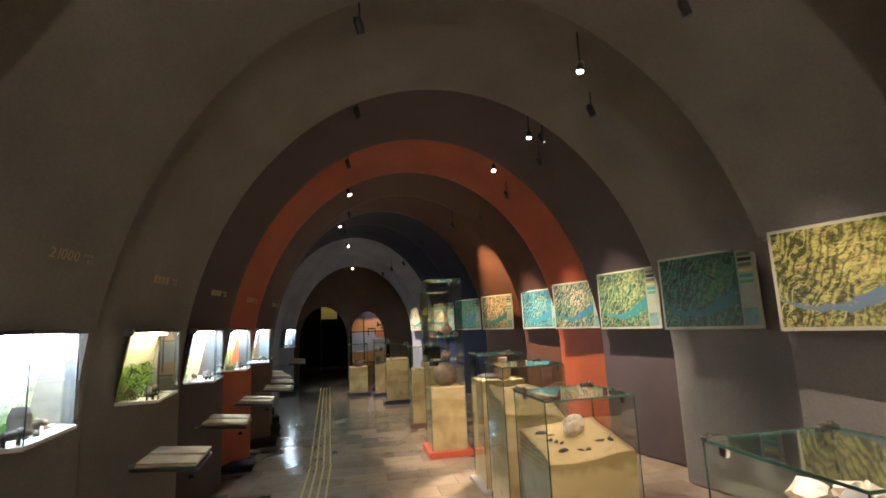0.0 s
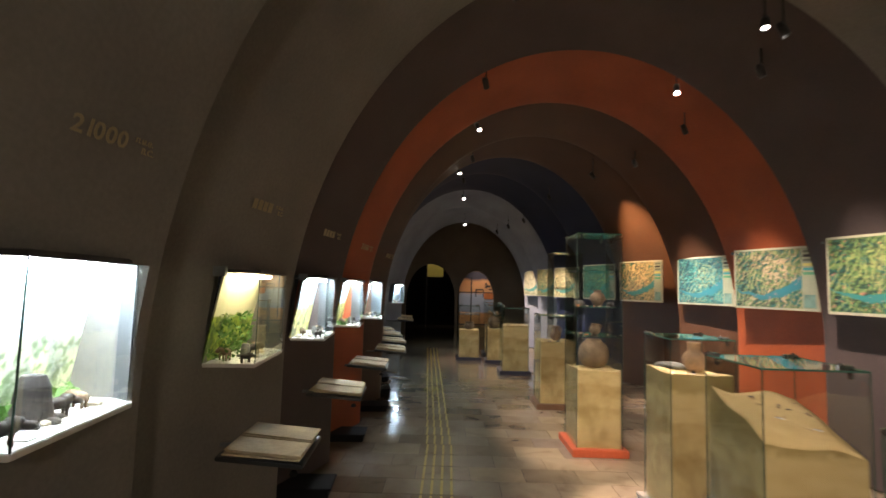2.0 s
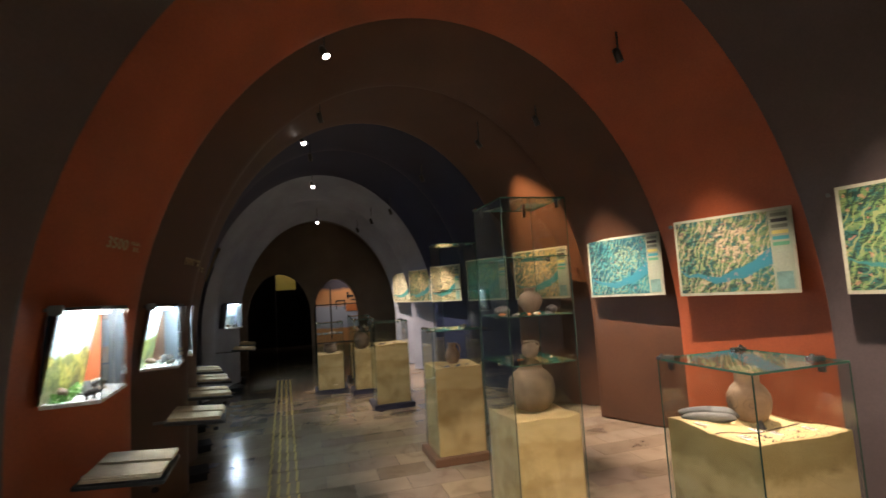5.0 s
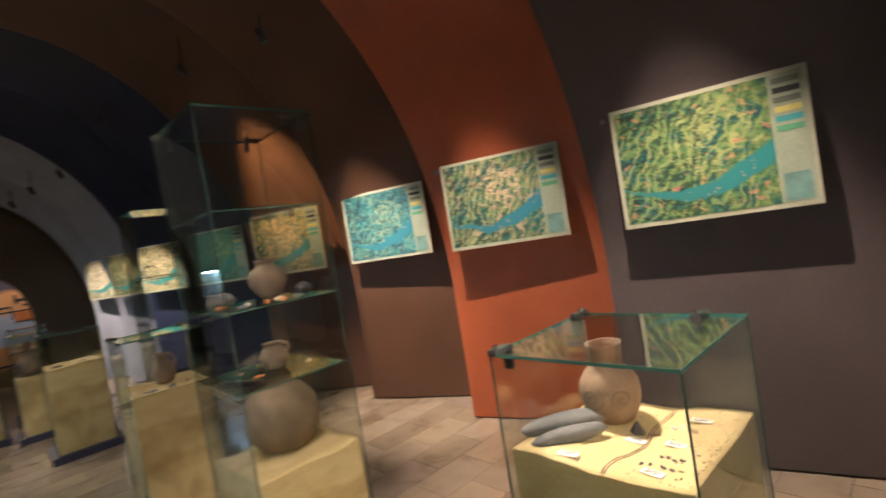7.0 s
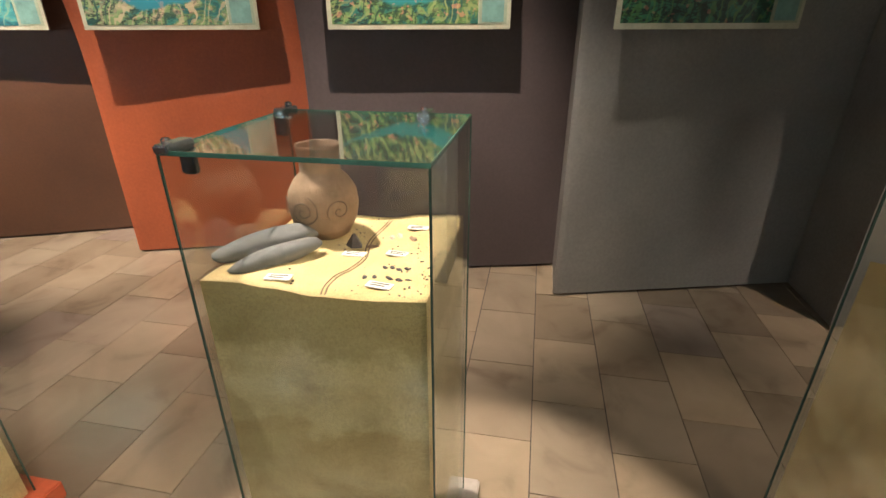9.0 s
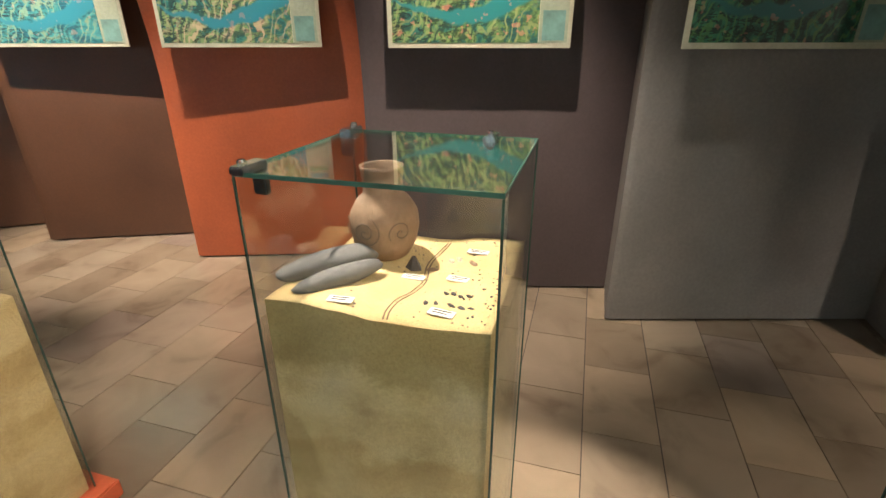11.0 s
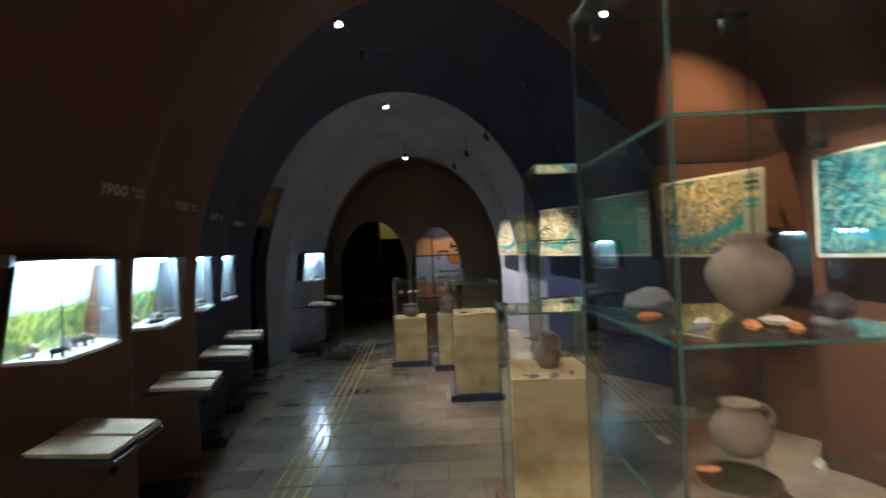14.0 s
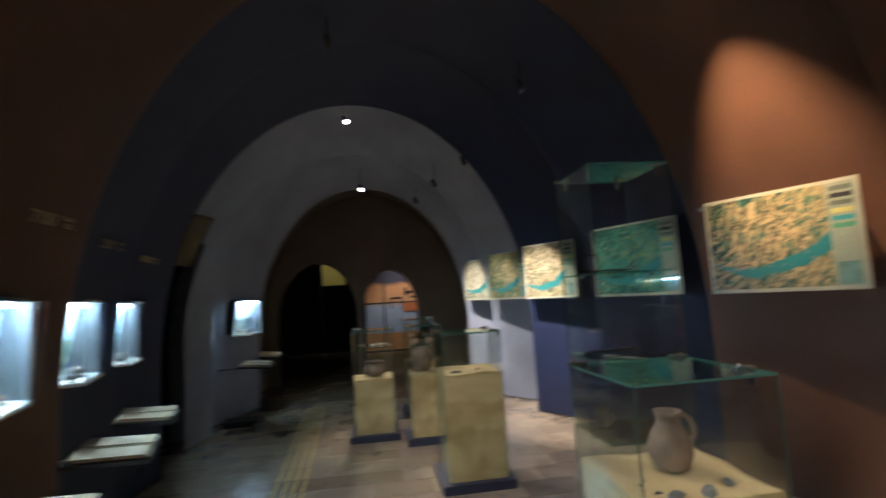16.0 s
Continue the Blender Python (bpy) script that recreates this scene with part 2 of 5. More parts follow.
GREY = rough_mat("grey_wall_paint", (0.205, 0.195, 0.175), 0.75)
BROWN = rough_mat("brown_wall_paint", (0.078, 0.059, 0.057), 0.6)
ORANGE = rough_mat("orange_wall_paint", (0.38, 0.088, 0.029), 0.55)
RUST = rough_mat("rust_brown_wall_paint", (0.088, 0.038, 0.0175), 0.5)
NAVY = rough_mat("navy_wall_paint", (0.013, 0.020, 0.058), 0.55)
PALE = rough_mat("pale_grey_wall_paint", (0.31, 0.34, 0.41), 0.7)
UMBER = rough_mat("umber_wall_paint", (0.15, 0.115, 0.08), 0.7)
# black of boxes and knobs; also the painted darkness of the unlit rooms
BLACK = rough_mat("black_paint_and_dark", (0.008, 0.008, 0.009), 0.85)
METAL = rough_mat("chrome", (0.6, 0.6, 0.6), 0.2, metal=1.0, bump=0.02)
FIXTURE = rough_mat("black_metal", (0.03, 0.03, 0.03), 0.4, bump=0.03)
SAND = sand_mat()
SLAB = tile_mat()
JOINT = rough_mat("floor_joint", (0.035, 0.028, 0.022), 0.8)
GLASS = glass_mat("clear_glass")
EDGE = rough_mat("green_glass_edge", (0.055, 0.135, 0.105), 0.15, bump=0.0)
SEAM = rough_mat("dark_glass_seam", (0.035, 0.07, 0.055), 0.2, bump=0.0)
YELLOW = rough_mat("tactile_yellow", (0.42, 0.30, 0.045), 0.55, bump=0.2)
REDWOOD = rough_mat("red_plinth_paint", (0.48, 0.10, 0.04), 0.5)
NAVYP = rough_mat("navy_plinth_paint", (0.025, 0.027, 0.05), 0.45)
OAK = rough_mat("brown_plinth_paint", (0.14, 0.075, 0.04), 0.5)
GREYP = rough_mat("grey_plinth_paint", (0.32, 0.29, 0.25), 0.55)
PAPER = rough_mat("aged_paper", (0.44, 0.35, 0.22), 0.8, patch=5.0, vary=0.3)
CLAY = rough_mat("fired_clay", (0.33, 0.22, 0.14), 0.85, grain=90, patch=9, vary=0.3, bump=0.5)
CLAYD = rough_mat("dark_clay", (0.20, 0.14, 0.095), 0.85, grain=80, patch=8, vary=0.35, bump=0.5)
STONE = rough_mat("grey_stone", (0.165, 0.165, 0.158), 0.75, grain=70, patch=8, vary=0.25, bump=0.4)
FLINT = rough_mat("dark_flint", (0.06, 0.05, 0.048), 0.45, grain=50, patch=20, vary=0.4)
BONE = rough_mat("pale_bone", (0.62, 0.53, 0.40), 0.75, grain=60, patch=14, vary=0.2, bump=0.4)
CARD = rough_mat("white_card", (0.78, 0.77, 0.72), 0.7, bump=0.02)
INK = rough_mat("ink", (0.03, 0.03, 0.03), 0.7, bump=0.0)
LAMPGLOW = glow_mat("lamp_lens", (1.0, 0.95, 0.88), 60.0)


# ---- building helpers ----
def part(name, bm, material, parent=None, label="", smooth=False):
    me = bpy.data.meshes.new(name)
    bm.to_mesh(me)
    bm.free()
    me.materials.append(material)
    if smooth:
        me.polygons.foreach_set("use_smooth", [True] * len(me.polygons))
    ob = new(name, me)
    if parent is not None:
        ob.parent = parent
    if label:
        ob["label"] = label
    return ob


def thing(name, x, y, z, label, category, group="", turn=0, kind=""):
    ob = new(name)
    ob.empty_display_size = 0.1
    ob.matrix_basis = pose(x, y, z, 0, 0, turn)
    return tagged(ob, label, category, group, kind)


def box(bm, x0, x1, y0, y1, z0, z1, bevel=0.0):
    b2 = bmesh.new()
    bmesh.ops.create_cube(b2, size=1.0)
    for v in b2.verts:
        v.co = Vector((x0 + (v.co.x + 0.5) * (x1 - x0), y0 + (v.co.y + 0.5) * (y1 - y0), z0 + (v.co.z + 0.5) * (z1 - z0)))
    if bevel:
        bmesh.ops.bevel(b2, geom=b2.edges[:], offset=bevel, segments=2, affect="EDGES")
    append(bm, b2)
    return bm


def append(bm, b2, m=None):
    if m is not None:
        b2.transform(m)
    me = bpy.data.meshes.new("tmp")
    b2.to_mesh(me)
    b2.free()
    bm.from_mesh(me)
    bpy.data.meshes.remove(me)


def boxed(x0, x1, y0, y1, z0, z1, bevel=0.0):
    return box(bmesh.new(), x0, x1, y0, y1, z0, z1, bevel)


def lathe(profile, seg=28, wobble=0.0, seed=0):
    """A turned body from (radius, height) pairs."""
    bm = bmesh.new()
    rng = random.Random(seed)
    ph = [rng.uniform(0, 6.28) for _ in range(3)]
    rings = []
    for r, z in profile:
        ring = []
        for i in range(seg):
            a = 2 * math.pi * i / seg
            rr = r * (1 + wobble * (math.sin(a * 2 + ph[0] + z * 9) + 0.6 * math.sin(a * 3 + ph[1] + z * 17)))
            ring.append(bm.verts.new((rr * math.cos(a), rr * math.sin(a), z)))
        rings.append(ring)
    for a, b in zip(rings, rings[1:]):
        for i in range(seg):
            bm.faces.new((a[i], a[(i + 1) % seg], b[(i + 1) % seg], b[i]))
    bm.faces.new(rings[0][::-1])
    bmesh.ops.recalc_face_normals(bm, faces=bm.faces[:])
    return bm


def pebble(rx, ry, rz, seed=0, sub=3, rough=0.12):
    bm = bmesh.new()
    bmesh.ops.create_icosphere(bm, subdivisions=sub, radius=1.0)
    off = Vector((seed * 3.7, seed * 1.3, seed * 2.1))
    for v in bm.verts:
        n = noise.noise(v.co * 1.3 + off) * rough * 2 + noise.noise(v.co * 3.1 + off) * rough
        v.co = Vector((v.co.x * rx, v.co.y * ry, v.co.z * rz)) * (1 + n)
    return bm


# ---- the vaulted hall: tapering rings, each with its far edge drawn in ----
Z0 = 1.1
# (material, far edge at the left wall, far edge at the right wall, crown height, label)
RINGS = [
    (GREY, (-1.30, 0.10), (3.25, 0.10), 3.86, "grey painted vault bay with tapering curved sides"),
    (GREY, (-1.28, 1.53), (3.22, 1.53), 3.86, "grey painted vault bay with tapering curved sides"),
    (GREY, (-1.28, 2.95), (3.13, 2.95), 3.86, "grey painted vault bay with tapering curved sides"),
    (GREY, (-1.27, 4.40), (3.22, 4.37), 3.86, "grey painted vault bay with tapering curved sides"),
    (BROWN, (-1.24, 5.66), (3.25, 5.80), 3.88, "dark brown painted vault bay with tapering curved sides"),
    (ORANGE, (-1.20, 6.92), (3.31, 7.24), 3.89, "orange painted vault bay with tapering curved sides"),
    (RUST, (-1.15, 8.20), (3.25, 8.62), 3.89, "rust brown painted vault bay with tapering curved sides"),
    (RUST, (-1.28, 9.20), (2.88, 9.97), 3.88, "rust brown painted vault bay with tapering curved sides"),
    (NAVY, (-1.52, 10.20), (2.58, 11.27), 3.86, "navy painted vault bay with tapering curved sides"),
    (NAVY, (-1.72, 11.45), (2.30, 12.62), 3.80, "navy painted vault bay with tapering curved sides"),
    (PALE, (-1.72, 12.90), (2.08, 13.80), 3.62, "pale grey painted vault bay with tapering curved sides"),
    (PALE, (-1.50, 14.40), (1.92, 15.00), 3.42, "pale grey painted vault bay with tapering curved sides"),
    (UMBER, (-1.75, 15.95), (2.10, 16.20), 3.60, "umber painted vault bay before the end wall"),
]
NSEG = 56
HOLE = (3, 4, 5)


GROW_L = 0.38
RECESS = {2: 0.48, 3: 0.50, 4: 0.41}


def spread(left, right, grow, recess=0.55):
    """Centre, half axis and width of a vault's edge, opened out by a share of each side's recess."""
    l, r = Vector((*left, 0)), Vector((*right, 0))
    u = (r - l).normalized()
    l, r = l - u * GROW_L * grow, r + u * recess * grow
    return (l + r) / 2, u, (r - l).length / 2


def profile(left, right, crown, grow=0.0, recess=0.55):
    """Points of a vault's edge from the left foot over the crown to the right foot."""
    c, u, a = spread(left, right, grow, recess)
    b = crown - Z0 + grow * 0.28
    pts = [c - u * a + Vector((0, 0, 0.014)), c - u * a + Vector((0, 0, Z0 * 0.5))]
    heights = [Z0, SZ0, 1.3, 1.46, SZ1]
    first = math.asin((SZ1 - Z0) / b)
    for z in heights[:-1]:
        th = math.pi - math.asin((z - Z0) / b)
        pts.append(c + u * (a * math.cos(th)) + Vector((0, 0, z)))
    for i in range(NSEG + 1):
        th = math.pi - first - (math.pi - first) * i / NSEG
        pts.append(c + u * (a * math.cos(th)) + Vector((0, 0, Z0 + b * math.sin(th))))
    pts += [c + u * a + Vector((0, 0, Z0 * 0.5)), c + u * a + Vector((0, 0, 0.014))]
    return pts




# seam x, y, length, depth, turn, hill, leaf, greenery height, warm; one lit showcase in the left wall of most bays
SHOW = [
    (2, -1.22, 2.42, 0.52, 0.36, 6, (0.60, 0.66, 0.52), (0.42, 0.44, 0.28), 0.06, False),
    (3, -1.19, 3.76, 0.58, 0.36, 6, (0.14, 0.24, 0.04), (0.08, 0.15, 0.03), 0.24, True),
    (4, -1.16, 5.02, 0.58, 0.36, 6, (0.5, 0.55, 0.3), (0.3, 0.3, 0.16), 0.0, False),
    (5, -1.13, 6.30, 0.56, 0.36, 6, (0.32, 0.36, 0.12), (0.22, 0.2, 0.09), 0.03, False),
    (6, -1.08, 7.62, 0.52, 0.36, 8, (0.20, 0.27, 0.07), (0.26, 0.25, 0.09), 0.0, False),
    (7, -1.19, 8.62, 0.50, 0.34, 15, (0.16, 0.25, 0.08), (0.24, 0.24, 0.1), 0.0, False),
    (8, -1.38, 9.62, 0.50, 0.34, 17, (0.22, 0.34, 0.24), (0.2, 0.28, 0.16), 0.0, False),
    (9, -1.60, 10.62, 0.46, 0.32, 14, (0.3, 0.45, 0.42), (0.3, 0.4, 0.35), 0.0, False),
    (11, -1.46, 13.70, 0.5, 0.32, -6, (0.24, 0.32, 0.4), (0.3, 0.3, 0.25), 0.0, False),
    (12, -1.62, 14.62, 0.42, 0.30, 0, (0.40, 0.36, 0.10), (0.3, 0.26, 0.1), 0.0, True),
]
SZ0, SZ1 = 1.16, 1.62


def vault_bay(i, mat, prev, left, right, crown, label):
    bm = bmesh.new()
    show = [q for q in SHOW if q[0] == i]
    fs = [k / 6 for k in range(7)]
    cut = None
    if show:
        d = left[1] - prev[1][1]
        cut = ((show[0][2] + 0.004 - prev[1][1]) / d, min(0.985, (show[0][2] + show[0][3] * math.cos(radians(show[0][5])) - prev[1][1]) / d))
        fs = sorted([f for f in fs if all(abs(f - c) > 0.03 for c in cut)] + list(cut))
    near = profile(prev[1], prev[2], prev[3], 1.0, RECESS.get(i, 0.55))
    far = profile(left, right, crown)
    back = profile(left, right, crown, 1.2)
    rows = [[bm.verts.new((a + Vector((0, 0.006, 0))).lerp(b, f)) for a, b in zip(near, far)] for f in fs]
    rows.append([bm.verts.new(p + Vector((0, 0.03, 0))) for p in far])
    rows.append([bm.verts.new(p + Vector((0, 0.03, 0))) for p in back])
    for k, (r0, r1) in enumerate(zip(rows, rows[1:])):
        for j in range(len(r0) - 1):
            if cut and k < len(fs) - 1 and fs[k] >= cut[0] - 1e-6 and fs[k + 1] <= cut[1] + 1e-6 and j in HOLE:
                continue
            if i == 10 and 0 < k < 4 and j < 11:
                continue
            f = bm.faces.new((r0[j], r0[j + 1], r1[j + 1], r1[j]))
            f.smooth = k < len(fs) - 1
    return tagged(part("wall_%d" % i, bm, mat), label, "wall", "vault bays", "structure")


for i, ring in enumerate(RINGS):
    if i:
        vault_bay(i, ring[0], RINGS[i - 1], ring[1], ring[2], ring[3], ring[4])


def bay_point(i, side, f, z):
    """A point on the wall of bay i: side -1 or 1, f from its near edge 0 to its far edge 1."""
    def at(left, right, crown, grow):
        c, u, a = spread(left, right, grow)
        b = crown - Z0 + grow * 0.28
        w = a * math.sqrt(max(0.0, 1 - (max(0.0, z - Z0) / b) ** 2))
        return c + u * (w * side) + Vector((0, 0, z))
    p, q = RINGS[i - 1], RINGS[i]
    return at(p[1], p[2], p[3], 1.0).lerp(at(q[1], q[2], q[3], 0.0), f)


# the wall behind the start closes the hall
bm = boxed(-2.2, 4.2, -5.15, -5.0, 0, 5.0)
tagged(part("wall_back", bm, GREY), "plain grey wall behind the entrance", "wall", kind="structure")
bm = bmesh.new()
near = [bm.verts.new(p + Vector((0, -5.2, 0))) for p in profile((-1.3, 0.1), (3.25, 0.1), 3.86, 1.0)]
far = [bm.verts.new(p) for p in profile((-1.3, 0.1), (3.25, 0.1), 3.86, 1.0)]
for j in range(len(near) - 1):
    bm.faces.new((near[j], near[j + 1], far[j + 1], far[j])).smooth = True
tagged(part("wall_0", bm, GREY), "grey painted vault bay at the entrance", "wall", "vault bays", "structure")

# ---- the end wall with two arched openings ----
def arch_hole(c, half, spring, crown, n=20):
    return [(c - half, 0.0)] + [(c + half * math.cos(math.pi * (1 - k / n)), spring + (crown - spring) * math.sin(math.pi * (1 - k / n))) for k in range(n + 1)] + [(c + half, 0.0)]


def end_wall(y, holes, x0, x1, top, thick):
    """A wall in strips between the holes' outlines and the top edge."""
    bm = bmesh.new()
    line = [(x0, 0.0)]
    for h in holes:
        line += h
    line.append((x1, 0.0))
    fronts = []
    for yy in (y, y + thick):
        low = [bm.verts.new((x, yy, z)) for x, z in line]
        high = [bm.verts.new((x, yy, top)) for x, z in line]
        for j in range(len(line) - 1):
            if abs(line[j][0] - line[j + 1][0]) > 1e-6:
                bm.faces.new((low[j], low[j + 1], high[j + 1], high[j]))
        fronts.append(low)
    for j in range(len(line) - 1):
        if line[j][1] > 0 or line[j + 1][1] > 0:
            bm.faces.new((fronts[0][j], fronts[0][j + 1], fronts[1][j + 1], fronts[1][j]))
    return bm


holes = [arch_hole(-0.80, 0.76, 1.2, 2.31), arch_hole(0.60, 0.56, 1.2, 2.12)]
tagged(part("wall_end", end_wall(16.2, holes, -2.6, 2.9, 4.4, 0.25), UMBER), "umber end wall with two arched openings", "wall", kind="structure")

# rooms beyond the end wall, their unlit darkness put into black walls
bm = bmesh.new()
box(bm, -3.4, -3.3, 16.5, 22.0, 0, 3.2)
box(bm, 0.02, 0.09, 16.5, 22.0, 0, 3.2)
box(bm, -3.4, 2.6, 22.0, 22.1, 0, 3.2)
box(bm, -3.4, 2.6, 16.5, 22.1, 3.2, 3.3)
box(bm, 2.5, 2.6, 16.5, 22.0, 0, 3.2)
tagged(part("wall_room_beyond", bm, BLACK), "unlit room beyond the end wall, its darkness painted black", "wall", kind="structure")
# side passage, lined in black in place of its deep shade
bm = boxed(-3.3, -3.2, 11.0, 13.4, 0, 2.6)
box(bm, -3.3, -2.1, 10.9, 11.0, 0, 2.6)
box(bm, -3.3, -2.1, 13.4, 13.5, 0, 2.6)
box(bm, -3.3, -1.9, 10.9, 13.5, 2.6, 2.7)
tagged(part("wall_side_passage", bm, BLACK), "side passage in the wall, its darkness painted black", "wall", kind="structure")

# warm light on the bay above the passage, put in as a tan patch
bm = bmesh.new()
grid = [[bm.verts.new(bay_point(10, -1, f, z) + Vector((0.012, 0, 0))) for z in (2.02, 2.12, 2.22, 2.34, 2.46, 2.58)] for f in (0.16, 0.26, 0.36, 0.48, 0.60)]
for r0, r1 in zip(grid, grid[1:]):
    for k in range(5):
        bm.faces.new((r0[k], r0[k + 1], r1[k + 1], r1[k])).smooth = True
bmesh.ops.solidify(bm, geom=bm.faces[:], thickness=0.008)
tagged(part("warm_light_patch", bm, rough_mat("warm_light_tan", (0.42, 0.33, 0.18), 0.7)), "patch of warm light painted tan above the dark side passage", "wall panel", kind="structure")

# ---- floor ----
tagged(part("floor", boxed(-3.6, 4.4, -5.4, 22.2, -0.2, -0.006), JOINT), "dark joints and bed of the stone floor", "floor", kind="structure")


# ---- lamps on the vault ----
def spot_lamp(x, y, z, target, power, cone, colour=(1.0, 0.81, 0.68), blend=1.0, deep=0.045):
    """A track spot: bracket, black can with a glowing lens, and its light."""
    t = thing("spot_lamp", x, y, z, "small black track spotlight on the vault, switched on", "spotlight", "track spotlights")
    m = look((0, 0, 0), Vector(target) - Vector((x, y, z)))
    bm = lathe([(0.024, 0.07), (0.030, 0.04), (0.030, -0.04), (0.028, -0.04), (0.027, 0.0), (0.024, 0.015)], 20)
    bm.transform(m)
    can = part("can", bm, FIXTURE, t, smooth=True)
    bm = bmesh.new()
    bmesh.ops.create_cone(bm, cap_ends=True, segments=20, radius1=0.0265, radius2=0.0265, depth=0.005)
    bmesh.ops.translate(bm, verts=bm.verts[:], vec=(0, 0, -0.036 + deep * 0.7))
    bm.transform(m)
    part("lens", bm, LAMPGLOW, can, "glowing white lens")
    part("bracket", boxed(-0.005, 0.005, -0.005, 0.005, 0.02, 0.30), FIXTURE, t)
    li = bpy.data.lights.new("spot", "SPOT")
    li.energy, li.spot_size, li.spot_blend, li.color, li.shadow_soft_size = power, radians(cone), blend, colour, 0.02
    ob = new("spot_light", li)
    ob.parent = t
    ob.matrix_basis = m @ pose(0, 0, -0.06)
    return t


# ---- floor slabs ----
def slab_mesh(w, d):
    bm = boxed(0.002, w - 0.002, 0.002, d - 0.002, -0.006, 0.0)
    me = bpy.data.meshes.new("slab")
    bm.to_mesh(me)
    bm.free()
    me.materials.append(SLAB)
    return me


SW, SD = 0.46, 0.30
slab_me = slab_mesh(SW, SD)
floor_ob = bpy.data.objects["floor"]
near_slabs, far_bm = 0, bmesh.new()
rng = random.Random(4)
for row in range(92):
    y = -5.4 + row * SD
    for k in range(-8, 10):
        x = k * SW + (row % 2) * SW * 0.5
        if x > 4.2 or x < -3.6:
            continue
        if 3.0 < y < 11.5 and -1.2 < x < 3.2 and near_slabs < 300:
            near_slabs += 1
            s = new("slab", slab_me)
            s.parent = floor_ob
            s.location = (x, y, rng.uniform(-0.0012, 0.0))
        else:
            dz = rng.uniform(-0.0012, 0.0)
            box(far_bm, x + 0.002, x + SW - 0.002, y + 0.002, y + SD - 0.002, -0.006, dz)
far_slabs = part("slabs", far_bm, SLAB, floor_ob)
far_slabs["kind"] = "stuff"

# the tactile path of raised yellow bars
def path_x(y):
    return -0.26 if y < 6 else -0.26 - (y - 6) * 0.045
tactile = tagged(new("tactile_path"), "yellow raised tactile guide strips along the floor", "tactile paving", kind="structure")
bm = bmesh.new()
box(bm, 0, 0.02, 0, 0.27, 0, 0.005, 0.002)
bar_me = bpy.data.meshes.new("bar")
bm.to_mesh(bar_me)
bm.free()
bar_me.materials.append(YELLOW)
for k in range(44):
    y = 0.9 + k * 0.3
    for j in range(4):
        b = new("bar", bar_me)
        b.parent = tactile
        b.location = (path_x(y) - 0.14 + j * 0.078, y, 0.0)


# ---- map panels on the right wall ----
def map_panel(left, right, z0, z1, mat, label, seed):
    """A board held off the wall, with a printed map, a legend column and two holders."""
    l, r = Vector((*left, 0)), Vector((*right, 0))
    w = (r - l).length
    d = (r - l).normalized()
    ang = math.degrees(math.atan2(d.y, d.x))
    c = (l + r) / 2
    h = z1 - z0
    t = thing("map_panel", c.x, c.y, (z0 + z1) / 2, label, "map panel", "map panels", ang)
    # local x runs to the right along the board, local -y faces the hall
    part("board", boxed(-w / 2, w / 2, 0.0, 0.012, -h / 2, h / 2, 0.002), CREAM, t)
    mw = w * 0.82
    part("map", boxed(-w / 2 + 0.022, -w / 2 + mw, -0.003, 0.0, -h / 2 + 0.025, h / 2 - 0.022), mat, t, "printed relief map with a river")
    legend = part("legend", boxed(-w / 2 + mw + 0.003, w / 2 - 0.02, -0.003, 0.0, -h / 2 + 0.025, h / 2 - 0.022), LEGEND, t, "pale legend column")
    rng = random.Random(seed)
    x0, x1 = -w / 2 + mw + 0.03, w / 2 - 0.04
    for k in range(6):
        z = h / 2 - 0.055 - k * 0.046
        part("legend_bar", boxed(x0 - 0.012, x1 + 0.004, -0.006, -0.0035, z - 0.016, z + 0.012), (KEYD, INK, KEYD, KEYY, KEYB, KEYG)[k], legend)
    part("legend_patch", boxed(x0 - 0.012, x1 + 0.004, -0.0045, -0.0035, -h / 2 + 0.035, -h / 2 + 0.17), WASH, legend, "pale teal wash at the foot of the legend")
    for k in range(14):
        z = h / 2 - 0.36 - k * 0.014
        if z > -h / 2 + 0.18:
            part("text_line", boxed(x0, x1 - rng.uniform(0, 0.05), -0.0045, -0.0035, z, z + 0.004), KEYT, legend)
    part("corner_fitting", boxed(-w / 2 - 0.06, -w / 2 - 0.03, 0.02, 0.05, h / 2 - 0.05, h / 2 - 0.02, 0.004), DGREY, t)
    for sx in (-1, 1):
        part("holder", boxed(sx * w * 0.35 - 0.012, sx * w * 0.35 + 0.012, 0.012, 0.16, h / 2 - 0.12, h / 2 - 0.09), FIXTURE, t)
    return t


DGREY = rough_mat("case_side_grey", (0.15, 0.165, 0.17), 0.6)
CREAM = rough_mat("cream_board", (0.44, 0.43, 0.31), 0.5, patch=6.0, bump=0.03)
LEGEND = rough_mat("legend_print", (0.30, 0.34, 0.24), 0.45, patch=4.0, bump=0.02)
KEYB = rough_mat("legend_blue", (0.05, 0.32, 0.34), 0.45, bump=0.0)
KEYY = rough_mat("legend_yellow", (0.62, 0.55, 0.16), 0.45, bump=0.0)
KEYG = rough_mat("legend_green", (0.10, 0.34, 0.18), 0.45, bump=0.0)
KEYD = rough_mat("legend_grey", (0.13, 0.15, 0.11), 0.45, bump=0.0)
WASH = rough_mat("legend_wash", (0.16, 0.31, 0.27), 0.45, patch=7.0, vary=0.35, bump=0.0)
KEYT = rough_mat("legend_text", (0.30, 0.34, 0.26), 0.5, bump=0.0)
TEAL, SEA = (0.03, 0.27, 0.26), (0.03, 0.25, 0.31)
